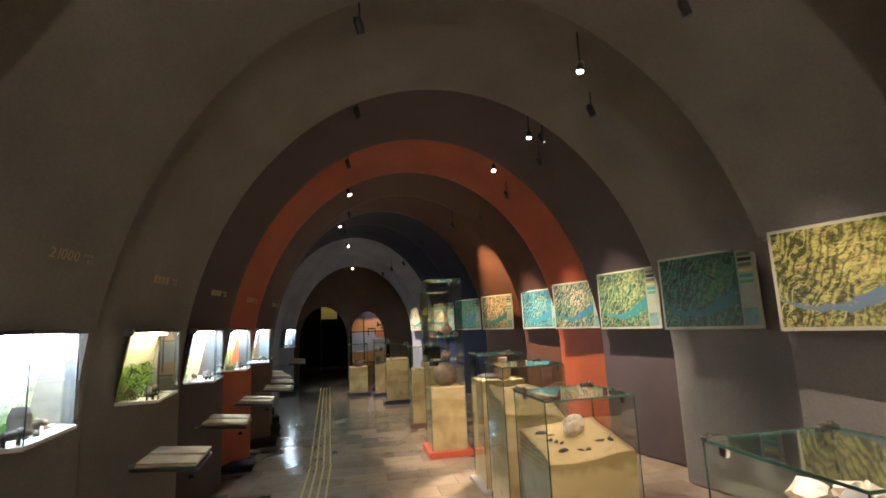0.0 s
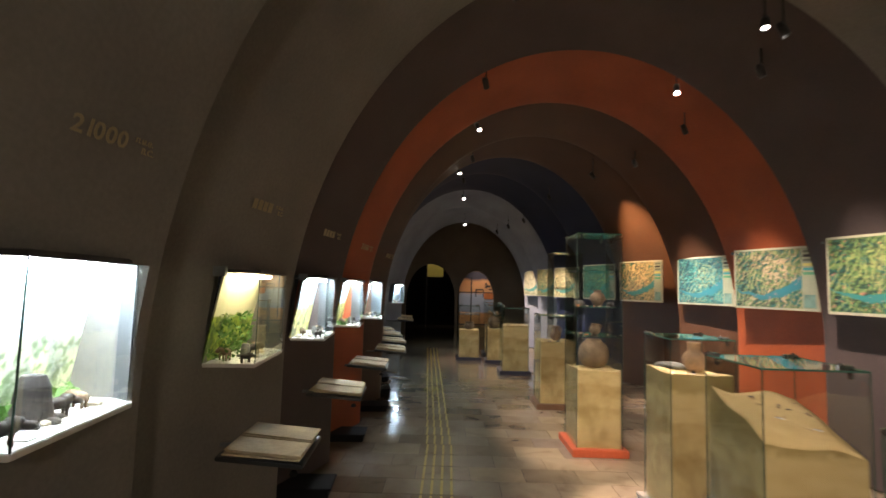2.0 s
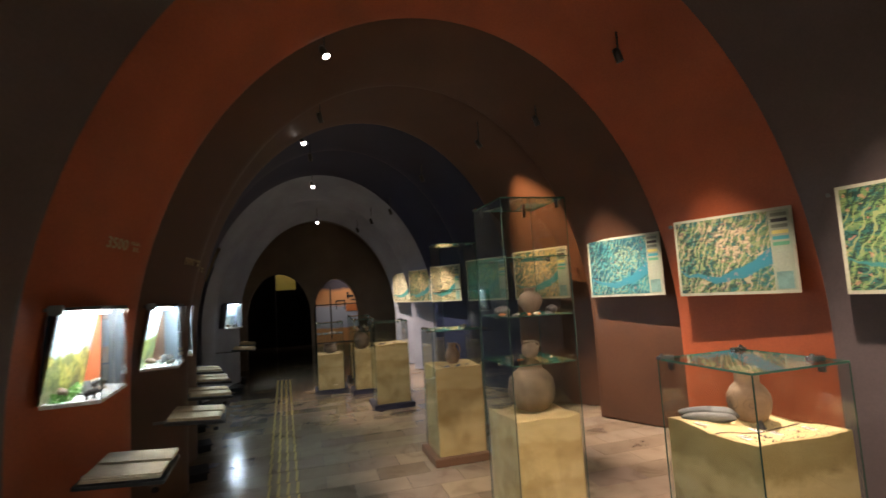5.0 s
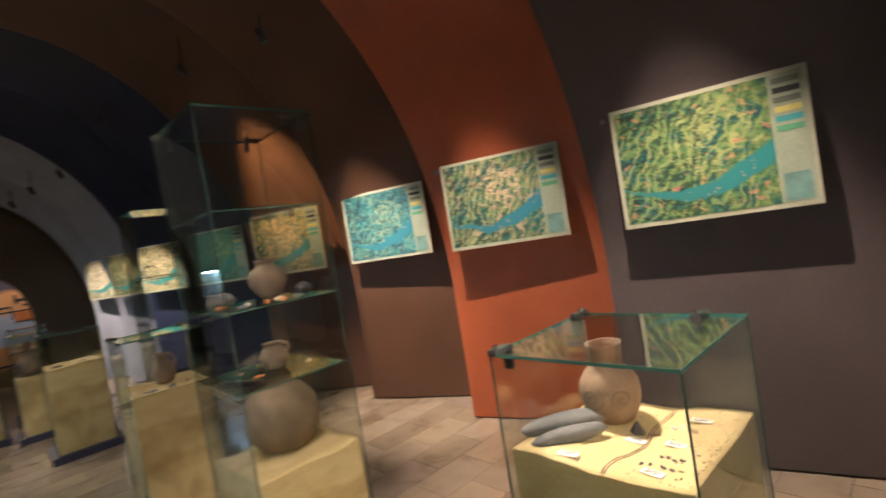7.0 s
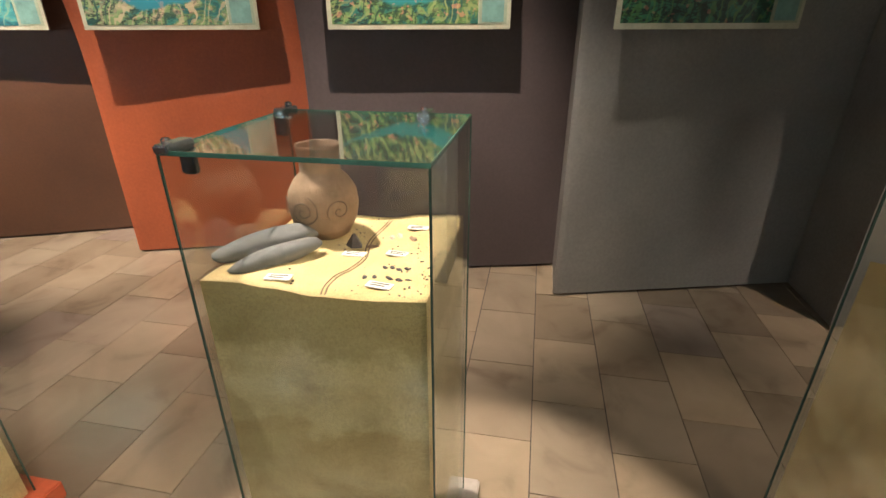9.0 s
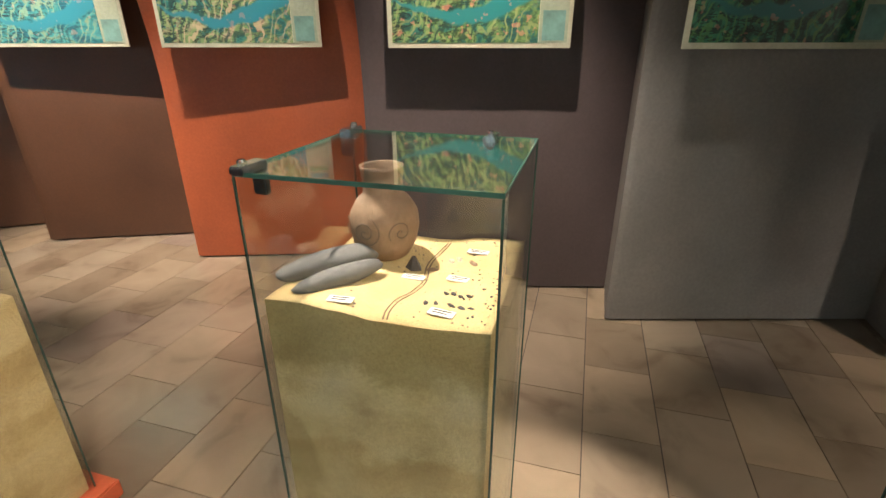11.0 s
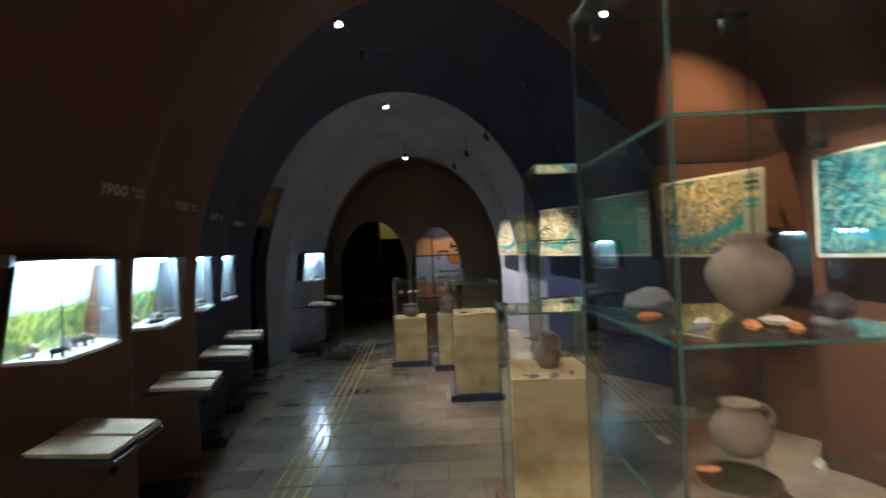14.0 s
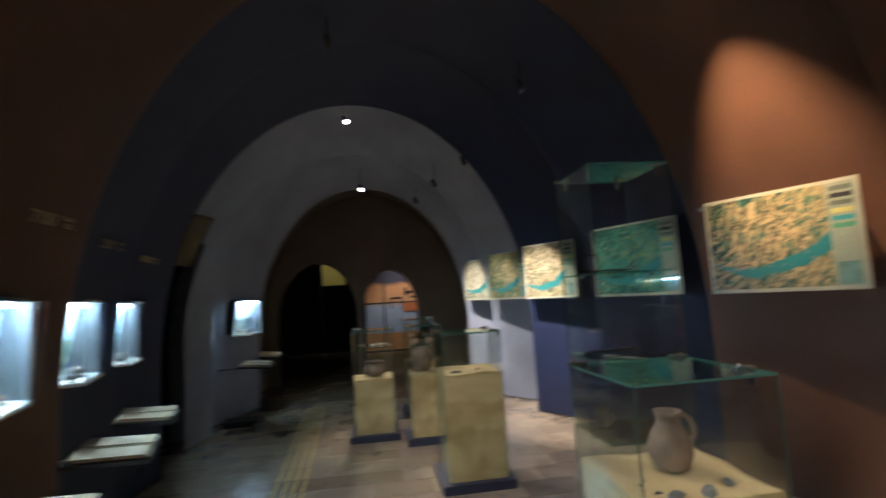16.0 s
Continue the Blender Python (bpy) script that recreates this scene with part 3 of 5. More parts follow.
MAPS = [
    ((2.95, 2.87), (3.24, 2.02), (0.17, 0.18, 0.05), (0.42, 0.40, 0.10), (0.60, 0.55, 0.17), (0.16, 0.26, 0.34), "yellow and brown printed relief map panel on a grey wall"),
    ((3.06, 4.27), (3.36, 3.42), (0.012, 0.09, 0.055), (0.03, 0.17, 0.095), (0.09, 0.21, 0.06), (0.015, 0.15, 0.14), "dark green printed relief map panel on a grey wall"),
    ((3.13, 5.62), (3.36, 4.74), (0.03, 0.19, 0.15), (0.16, 0.29, 0.09), (0.36, 0.40, 0.15), TEAL, "green and yellow printed relief map panel on a brown wall"),
    ((3.15, 7.05), (3.50, 6.20), (0.03, 0.22, 0.19), (0.20, 0.31, 0.12), (0.56, 0.43, 0.27), SEA, "green and pink printed relief map panel on an orange wall"),
    ((3.16, 8.50), (3.50, 7.66), (0.02, 0.19, 0.24), (0.05, 0.28, 0.27), (0.25, 0.35, 0.22), SEA, "teal blue printed relief map panel on a rust wall"),
    ((2.75, 9.78), (3.13, 8.94), (0.05, 0.22, 0.13), (0.40, 0.34, 0.15), (0.66, 0.48, 0.22), TEAL, "tan and green printed relief map panel on a rust wall"),
    ((2.48, 11.10), (2.84, 10.26), (0.02, 0.24, 0.18), (0.06, 0.34, 0.26), (0.26, 0.38, 0.16), TEAL, "dark teal printed relief map panel on a navy wall"),
    ((2.20, 12.50), (2.59, 11.82), (0.16, 0.20, 0.10), (0.50, 0.42, 0.20), (0.70, 0.56, 0.34), TEAL, "cream and green printed relief map panel on a navy wall"),
    ((2.00, 13.62), (2.36, 12.90), (0.06, 0.22, 0.12), (0.34, 0.34, 0.14), (0.58, 0.46, 0.22), TEAL, "green and tan printed relief map panel on a pale grey wall"),
    ((1.86, 14.85), (2.18, 14.10), (0.30, 0.34, 0.20), (0.55, 0.52, 0.34), (0.75, 0.68, 0.48), TEAL, "pale printed relief map panel on a pale grey wall"),
]
for k, (l, r, a, b, c, d, label) in enumerate(MAPS):
    map_panel(l, r, 1.435, 2.11, map_mat("map_print_%d" % k, *(scaled(q, 0.66) for q in (a, b, c, d)), k + 1, 0.42 if k == 2 else 0.2), label, k)

# a spotlight above each map panel
POWER = [250, 1.5, 640, 580, 1150, 0, 150, 1000, 340, 800]
for (l, r, *_), p in zip(MAPS, POWER):
    cx, cy = (l[0] + r[0]) / 2, (l[1] + r[1]) / 2
    if p:
        spot_lamp(cx - 0.98, cy - 0.08, 3.12 if cy > 12 else 3.38, (cx + 0.05, cy - 0.02, 0.52), p, 48, deep=0.03, blend=0.85)
# this one sits close under the vault and rakes down the rust wall
spot_lamp(2.06, 9.02, 3.44, (2.96, 9.32, 2.4), 560, 48, (1.0, 0.66, 0.38), deep=0.03, blend=1.0)

# spotlights along the crown that light the showcases: place, target, power, cone, depth of the lens
CROWN = [
    (0.10, 7.30, 3.62, 1.30, 6.30, 0.7, 416, 34, 0.0), (-0.10, 9.50, 3.58, 1.20, 8.05, 0.8, 416, 34, 0.0), (0.04, 11.96, 3.60, 1.05, 10.6, 0.8, 416, 34, 0.0), (0.15, 14.1, 3.30, 0.45, 12.2, 0.7, 480, 36, 0.0),
    (2.00, 5.99, 3.60, 1.62, 5.08, 1.0, 1900, 26, 0.0), (1.95, 4.56, 3.47, 1.40, 3.65, 1.0, 240, 25, 0.03), (1.85, 3.2, 3.45, 1.10, 2.45, 1.0, 260, 32, 0.03), (1.8, 1.85, 3.4, 1.37, 1.16, 1.0, 1400, 34, 0.03),
    (0.2, 3.1, 3.60, 1.35, 5.1, 0.4, 640, 34, 0.045), (0.2, 1.7, 3.60, 1.25, 3.7, 0.5, 330, 34, 0.045), (0.2, 0.25, 3.60, 1.05, 2.4, 0.5, 480, 36, 0.045), (0.2, 4.5, 3.62, 1.30, 6.4, 0.5, 820, 34, 0.045),
    (0.1, 8.75, 3.60, 1.0, 10.5, 0.5, 368, 34, 0.045), (0.1, 6.0, 3.62, 1.2, 8.0, 0.5, 368, 34, 0.045), (0.0, 10.3, 3.60, 0.4, 12.1, 0.5, 320, 34, 0.045),
]
for x, y, z, tx, ty, tz, p, cone, dp in CROWN:
    spot_lamp(x, y, z, (tx, ty, tz), p * 0.6, cone, deep=dp, blend=0.4)

# an added fill spot that brightens the lower grey wall below the dark map
spot_lamp(2.12, 4.62, 3.46, (3.25, 4.08, 0.45), 130, 20, (1.0, 0.90, 0.80), deep=0.03, blend=0.7)

# an unseen lamp added behind the start to light the near bays
t = thing("entrance_fill_lamp", 0.95, -1.9, 3.1, "round opal fill lamp added out of view at the entrance", "lamp")
part("bowl", lathe([(0.02, -0.10), (0.12, -0.085), (0.19, -0.04), (0.21, 0.0), (0.21, 0.02), (0.03, 0.03)], 32), glow_mat("opal_glow", (1.0, 0.9, 0.74), 5.0), t, smooth=True)
part("rod", boxed(-0.012, 0.012, -0.012, 0.012, 0.02, 0.92), FIXTURE, t)
li = bpy.data.lights.new("opal", "POINT")
li.energy, li.color, li.shadow_soft_size = 105, (1.0, 0.85, 0.68), 0.10
ob = new("opal_light", li)
ob.parent = t
ob.location = (0, 0, -0.32)


# ---- lit showcases let into the left wall ----
PAINTED = {}


def scenery_mat(name, sky, hill, leaf, seed):
    m, nt, b = base_mat(name)
    tc = nt.nodes.new("ShaderNodeTexCoord")
    sep = nt.nodes.new("ShaderNodeSeparateXYZ")
    nt.links.new(tc.outputs["Object"], sep.inputs[0])
    mp = nt.nodes.new("ShaderNodeMapping")
    mp.inputs["Location"].default_value = (seed, seed * 2.3, seed)
    nt.links.new(tc.outputs["Object"], mp.inputs[0])
    n = node(nt, "ShaderNodeTexNoise", Scale=9.0, Detail=5.0, Distortion=0.4)
    nt.links.new(mp.outputs[0], n.inputs["Vector"])
    s = nt.nodes.new("ShaderNodeMath")
    s.operation = "MULTIPLY_ADD"
    s.inputs[1].default_value = 0.14
    nt.links.new(n.outputs["Fac"], s.inputs[0])
    nt.links.new(sep.outputs["Z"], s.inputs[2])
    c = ramp(nt, s.outputs[0], [(0.08, leaf), (0.16, scaled(hill, 0.6)), (0.22, hill), (0.26, scaled(hill, 0.7)), (0.29, scaled(hill, 1.2)), (0.305, scaled(sky, 0.9)), (0.6, sky)])
    slope = node(nt, "ShaderNodeTexNoise", Scale=6.5, Detail=2.0, Distortion=0.9)
    nt.links.new(mp.outputs[0], slope.inputs["Vector"])
    straw = nt.nodes.new("ShaderNodeMixRGB")
    straw.inputs[2].default_value = (min(1.0, hill[0] * 1.9 + 0.08), min(1.0, hill[1] * 1.45 + 0.08), hill[2] * 1.2, 1)
    band = math_node(nt, "MULTIPLY", ramp(nt, slope.outputs["Fac"], [(0.45, (0, 0, 0)), (0.56, (0.9, 0.9, 0.9))]), ramp(nt, s.outputs[0], [(0.29, (1, 1, 1)), (0.305, (0, 0, 0))]))
    nt.links.new(band, straw.inputs[0])
    nt.links.new(c, straw.inputs[1])
    c = straw.outputs[0]
    fine = node(nt, "ShaderNodeTexNoise", Scale=30.0, Detail=5.0, Distortion=0.5)
    nt.links.new(mp.outputs[0], fine.inputs["Vector"])
    c2 = ramp(nt, fine.outputs["Fac"], [(0.40, (0.42, 0.52, 0.38)), (0.54, (1, 1, 1))])
    mix = nt.nodes.new("ShaderNodeMixRGB")
    mix.blend_type = "MULTIPLY"
    lowfac = ramp(nt, s.outputs[0], [(0.295, (1, 1, 1)), (0.31, (0, 0, 0))])
    nt.links.new(lowfac, mix.inputs[0])
    nt.links.new(c, mix.inputs[1])
    nt.links.new(c2, mix.inputs[2])
    nt.links.new(mix.outputs[0], b.inputs["Base Color"])
    b.inputs["Roughness"].default_value = 0.6
    return m


TUBE = glow_mat("tube_glow", (0.80, 0.92, 1.0), 175.0)
TUBEW = glow_mat("tube_glow_warm", (1.0, 0.90, 0.60), 40.0)
TUBEM = glow_mat("tube_glow_low", (0.86, 0.94, 1.0), 150.0)
TUBEL = glow_mat("tube_glow_soft", (0.66, 0.85, 1.0), 205.0)
SIDE = rough_mat("case_end_grey", (0.075, 0.08, 0.085), 0.7)
STUMP = rough_mat("dark_stump", (0.07, 0.06, 0.055), 0.85, grain=60, patch=14, vary=0.4, bump=0.5)
HIDE = rough_mat("dark_hide", (0.045, 0.036, 0.03), 0.8, grain=60, bump=0.4)
WHITE = rough_mat("case_white", (0.78, 0.78, 0.76), 0.5)


def wall_showcase(x, y, length, depth, turn, scenery, tube, label, fill, z0=SZ0, z1=SZ1):
    """A lit glass box in the wall: front and near pane, painted back, tube under its lid. Local y runs along the wall, x faces the hall."""
    t = thing("wall_showcase", x, y, z0, label, "showcase", "lit wall showcases", turn)
    h = z1 - z0
    skew = depth * 0.7

    def lean(bm):
        # the far end runs back at a slant
        for v in bm.verts:
            if v.co.y > length - 0.05:
                v.co.y -= skew * v.co.x / depth
        return bm

    part("floor_board", lean(boxed(-depth, 0.0, 0, length, -0.02, 0.0, 0.003)), WHITE, t)
    part("lid", lean(boxed(-depth, 0.004, -0.004, length, h, h + 0.018, 0.003)), FIXTURE, t)
    bm = lean(boxed(-depth - 0.01, -depth, 0, length, 0, h))
    for v in bm.verts:
        v.co.x += 0.085 * v.co.z / h
    part("painted_back", bm, scenery, t, "back painted with hills and sky")
    part("switch_plate", boxed(-0.20, -0.14, -0.10, -0.06, h - 0.02, h + 0.03, 0.004), DGREY, t)
    part("far_side", lean(boxed(-depth, -0.02, length - 0.012, length, 0, h)), SIDE, t)
    part("front_pane", boxed(-0.004, 0.0, 0, length - 0.002, 0, h), GLASS, t)
    part("near_pane", boxed(-depth, -0.006, 0, 0.004, 0, h), GLASS, t)
    part("pane_edge", boxed(-0.003, 0.001, -0.001, 0.003, 0, h), SEAM, t)
    part("light_tube", boxed(-depth * 0.55, -depth * 0.35, 0.05, length + 0.02, h - 0.022, h - 0.004, 0.006), tube, t, "glowing tube under the lid")
    fill(t, depth, length)
    return t


def beast(scale, seed, horn):
    """A small model animal: barrel body, shoulders, head, tapered legs and a horn or tail."""
    bm = pebble(0.024, 0.046, 0.024, seed, 3, 0.06)
    bmesh.ops.translate(bm, verts=bm.verts[:], vec=(0, 0, 0.052))
    append(bm, pebble(0.022, 0.026, 0.026, seed + 1, 2, 0.06), pose(0, 0.030, 0.058))
    append(bm, pebble(0.013, 0.024, 0.014, seed + 2, 2, 0.06), pose(0, 0.066, 0.052, -22, 0, 0))
    for sx in (-0.013, 0.013):
        for sy in (-0.030, 0.030):
            leg = lathe([(0.006, 0.0), (0.0055, 0.02), (0.009, 0.05)], 7)
            append(bm, leg, pose(sx, sy, 0.0))
        append(bm, pebble(0.003, 0.006, 0.009, seed + 3, 1, 0.0), pose(sx * 0.7, 0.052, 0.070))
    if horn:
        for k in range(4):
            append(bm, pebble(0.0035 - k * 0.0006, 0.0035 - k * 0.0006, 0.008, seed, 1, 0.0), pose(0, 0.086 + k * 0.004, 0.052 + k * 0.009))
    append(bm, lathe([(0.002, 0.0), (0.003, 0.03)], 6), pose(0, -0.048, 0.030, 14, 0, 0))
    bm.transform(pose(0, 0, 0) @ Matrix.Scale(scale, 4))
    return bm


def shade_shapes(seed, leafy):
    """Small animals, a stump, stones and greenery on the showcase's floor."""
    def fill(t, depth, length):
        rng = random.Random(seed)
        first = seed == 1
        spots = [(0.12, 0.10, 0.85, -60), (0.62, 0.20, 0.8, 40), (0.30, 0.60, 0.8, -30), (0.35, 0.82, 0.7, 70)]
        for k, (u, v, sc, turn) in enumerate(spots):
            bm = beast(sc * (1.0 if first else 0.75 if k == 0 else 1.05), seed + k, k == 0)
            bm.transform(pose(-depth * u - 0.03, length * (v + rng.uniform(-0.03, 0.03)), 0.0, 0, 0, turn + rng.uniform(-20, 20)))
            part("animal_model", bm, (HIDE, CLAYD, HIDE, CLAY)[k], t, smooth=True)
        bm = lathe([(0.056, 0.0), (0.046, 0.015), (0.040, 0.05), (0.036, 0.10), (0.026, 0.13), (0.004, 0.128)], 22, 0.16, seed)
        for j in range(7):
            a = j * 0.9 + rng.random() * 0.4
            append(bm, pebble(0.034, 0.010, 0.012, seed + j, 2, 0.12), pose(0.05 * math.cos(a), 0.05 * math.sin(a), 0.008, 0, 0, math.degrees(a)))
        bm.transform(pose(-depth * 0.5, length * 0.46, 0.0) @ Matrix.Scale(1.05 if first else 0.55, 4))
        part("stump_model", bm, STUMP if first else STONE, t, smooth=False)
        for j in range(6):
            r = rng.uniform(0.012, 0.028)
            bm = pebble(r * 1.3, r, r * 0.6, seed + 40 + j, 2, 0.2)
            bm.transform(pose(-depth * rng.uniform(0.2, 0.8), length * rng.uniform(0.1, 0.92), r * 0.3, 0, 0, rng.uniform(0, 180)))
            part("model_rock", bm, BONE, t)
        if leafy:
            bm = bmesh.new()
            for j in range(260):
                px, py = -depth * rng.uniform(0.6, 0.97), length * rng.uniform(0.03, 0.95)
                pz = rng.random() ** 1.5 * leafy
                v = [bm.verts.new(Vector((px, py, pz)) + Vector((rng.uniform(-1, 1), rng.uniform(-1, 1), rng.uniform(-1, 1))) * 0.022) for _ in range(3)]
                bm.faces.new(v)
            p = part("model_greenery", bm, LEAF, t)
            p["kind"] = "stuff"
        for j in range(3):
            bm = boxed(-0.03, 0.03, -0.022, 0.022, 0, 0.004)
            bm.transform(pose(-0.05, length * (0.2 + 0.3 * j), 0.001))
            part("label_card", bm, CARD, t)
    return fill


LEAF = rough_mat("model_leaves", (0.10, 0.24, 0.04), 0.6, grain=30, vary=0.4)
SKY = (0.62, 0.78, 0.86)
for k, (bay, x, y, ln, dp, tn, hill, leaf, green, warm) in enumerate(SHOW):
    if k > 3:
        hill, leaf = scaled(hill, 0.95), scaled(leaf, 0.9)
    wall_showcase(x, y, ln, dp * 0.72, tn, scenery_mat("scenery_%d" % k, SKY if not warm else (0.75, 0.72, 0.5), hill, leaf, k * 1.7), TUBEW if warm else (TUBE if k in (0, 2) else (TUBEM if k == 3 else TUBEL)),
                  "lit glass showcase in the wall with a %s landscape model" % ("green leafy" if green > 0.15 else "pale hilly"), shade_shapes(k * 13 + 1, green))


# ---- reading ledges with catalogues below the wall showcases ----
TEALB = rough_mat("teal_book_cover", (0.02, 0.12, 0.14), 0.3, patch=12, vary=0.5, bump=0.05)


def reading_ledge(x, y, turn):
    """A sloping shelf on an arm that comes out of the wall, with a round knob under its near edge."""
    t = thing("reading_ledge", x, y, 0.0, "narrow dark reading ledge on a bracket from the wall", "lectern", "reading ledges", turn)
    bm = boxed(-0.40, 0.0, -0.22, 0.22, 0.0, 0.022, 0.004)
    bm.transform(pose(0, 0, 0.722, 0, 5, 0))
    part("ledge", bm, FIXTURE, t)
    part("arm", boxed(-0.78, -0.06, 0.152, 0.168, 0.702, 0.722, 0.002), DGREY, t)
    bm = lathe([(0.004, 0.0), (0.018, 0.002), (0.020, 0.012), (0.012, 0.024)], 14)
    bm.transform(pose(-0.06, -0.13, 0.662))
    part("knob", bm, BLACK, t, smooth=True)
    return t


def floor_box(x, y, turn):
    """A low dark box with a lid that stands out over its front."""
    t = thing("floor_box", x, y, 0.0, "low black box on the floor against the wall", "box", "floor boxes", turn)
    part("body", boxed(-0.62, -0.22, -0.14, 0.14, 0.0, 0.06, 0.004), BLACK, t)
    part("lid", boxed(-0.63, -0.20, -0.15, 0.15, 0.0602, 0.074, 0.004), BLACK, t)
    return t


def catalogue(x, y, turn, seed):
    """An open ring of thick printed boards lying on a ledge."""
    rng = random.Random(seed)
    t = thing("catalogue", x, y, 0.0, "open catalogue of thick aged pages on a ledge", "book", "catalogues on the ledges", turn)
    lift = 0.752
    for side in (0, 1):
        for k in range(3 + side):
            o = rng.uniform(-0.012, 0.012)
            bm = boxed(-0.365 + o, -0.015 + o, (-0.205 if not side else 0.004) + o, (-0.004 if not side else 0.205) + o, 0.0, 0.006, 0.001)
            bm.transform(pose(0, 0, lift + k * 0.0085, 0, 5, rng.uniform(-2, 2)))
            part("page", bm, PAPER, t)
    return t


for k, (x, y, tn) in enumerate([(-1.08, 2.60, 4), (-0.88, 3.78, 4), (-0.86, 5.12, 4), (-0.84, 6.44, 4), (-0.76, 7.66, 6), (-0.87, 8.68, 14), (-1.02, 9.66, 16), (-1.25, 10.6, 16), (-1.1, 13.4, 2), (-1.22, 14.6, 0)]):
    reading_ledge(x, y, tn)
    if k > 1:
        floor_box(x, y, tn)
    if k:
        catalogue(x, y, tn, k)
    else:
        for j, (dy, cover, word) in enumerate([(-0.13, INK, "black"), (0.08, TEALB, "teal blue")]):
            bk = thing("book", x, y + dy, 0.0, "thick closed book with a %s cover on a ledge" % word, "book", turn=tn + 8 * j)
            for nm, mt, z0, z1, gap in (("cover", cover, 0.0, 0.004, 0.0), ("pages", PAPER, 0.0042, 0.026, 0.006), ("cover", cover, 0.0262, 0.030, 0.0)):
                bm = boxed(-0.34 + gap, -0.03 - gap, -0.10 + gap, 0.12 - gap, z0, z1, 0.001)
                bm.transform(pose(0, 0, 0.752, 0, 5, 0))
                part(nm, bm, mt, bk)


# ---- free-standing showcases ----
def sand_top(x0, x1, y0, y1, z, lo, hi, seed, base, slope=(0.0, 0.0)):
    """The sand block: straight sides, a rolling upper face."""
    bm = bmesh.new()
    n = 14
    g = [[None] * (n + 1) for _ in range(n + 1)]
    for i in range(n + 1):
        for j in range(n + 1):
            u, v = i / n, j / n
            h = noise.noise(Vector((u * 2.1 + seed, v * 2.1, seed * 1.7))) * 0.5 + 0.5
            f = noise.noise(Vector((u * 9 + seed, v * 9, 3))) * 0.004
            g[i][j] = bm.verts.new((x0 + u * (x1 - x0), y0 + v * (y1 - y0), z + lo + (hi - lo) * h + f + slope[0] * (u - 0.5) + slope[1] * (v - 0.5)))
    for i in range(n):
        for j in range(n):
            bm.faces.new((g[i][j], g[i + 1][j], g[i + 1][j + 1], g[i][j + 1])).smooth = True
    rim = [g[i][0] for i in range(n + 1)] + [g[n][j] for j in range(1, n + 1)] + [g[i][n] for i in range(n - 1, -1, -1)] + [g[0][j] for j in range(n - 1, 0, -1)]
    foot = [bm.verts.new((v.co.x, v.co.y, base)) for v in rim]
    for a in range(len(rim)):
        b = (a + 1) % len(rim)
        bm.faces.new((rim[a], foot[a], foot[b], rim[b]))
    bmesh.ops.recalc_face_normals(bm, faces=bm.faces[:])
    return bm


def clamp_bm():
    bm = boxed(-0.014, 0.014, -0.036, 0.036, -0.002, 0.014, 0.003)
    box(bm, -0.014, 0.014, -0.036, -0.020, -0.05, 0.0, 0.003)
    append(bm, lathe([(0.008, 0.0), (0.009, 0.006), (0.006, 0.010)], 12), pose(0, 0.016, 0.013))
    return bm


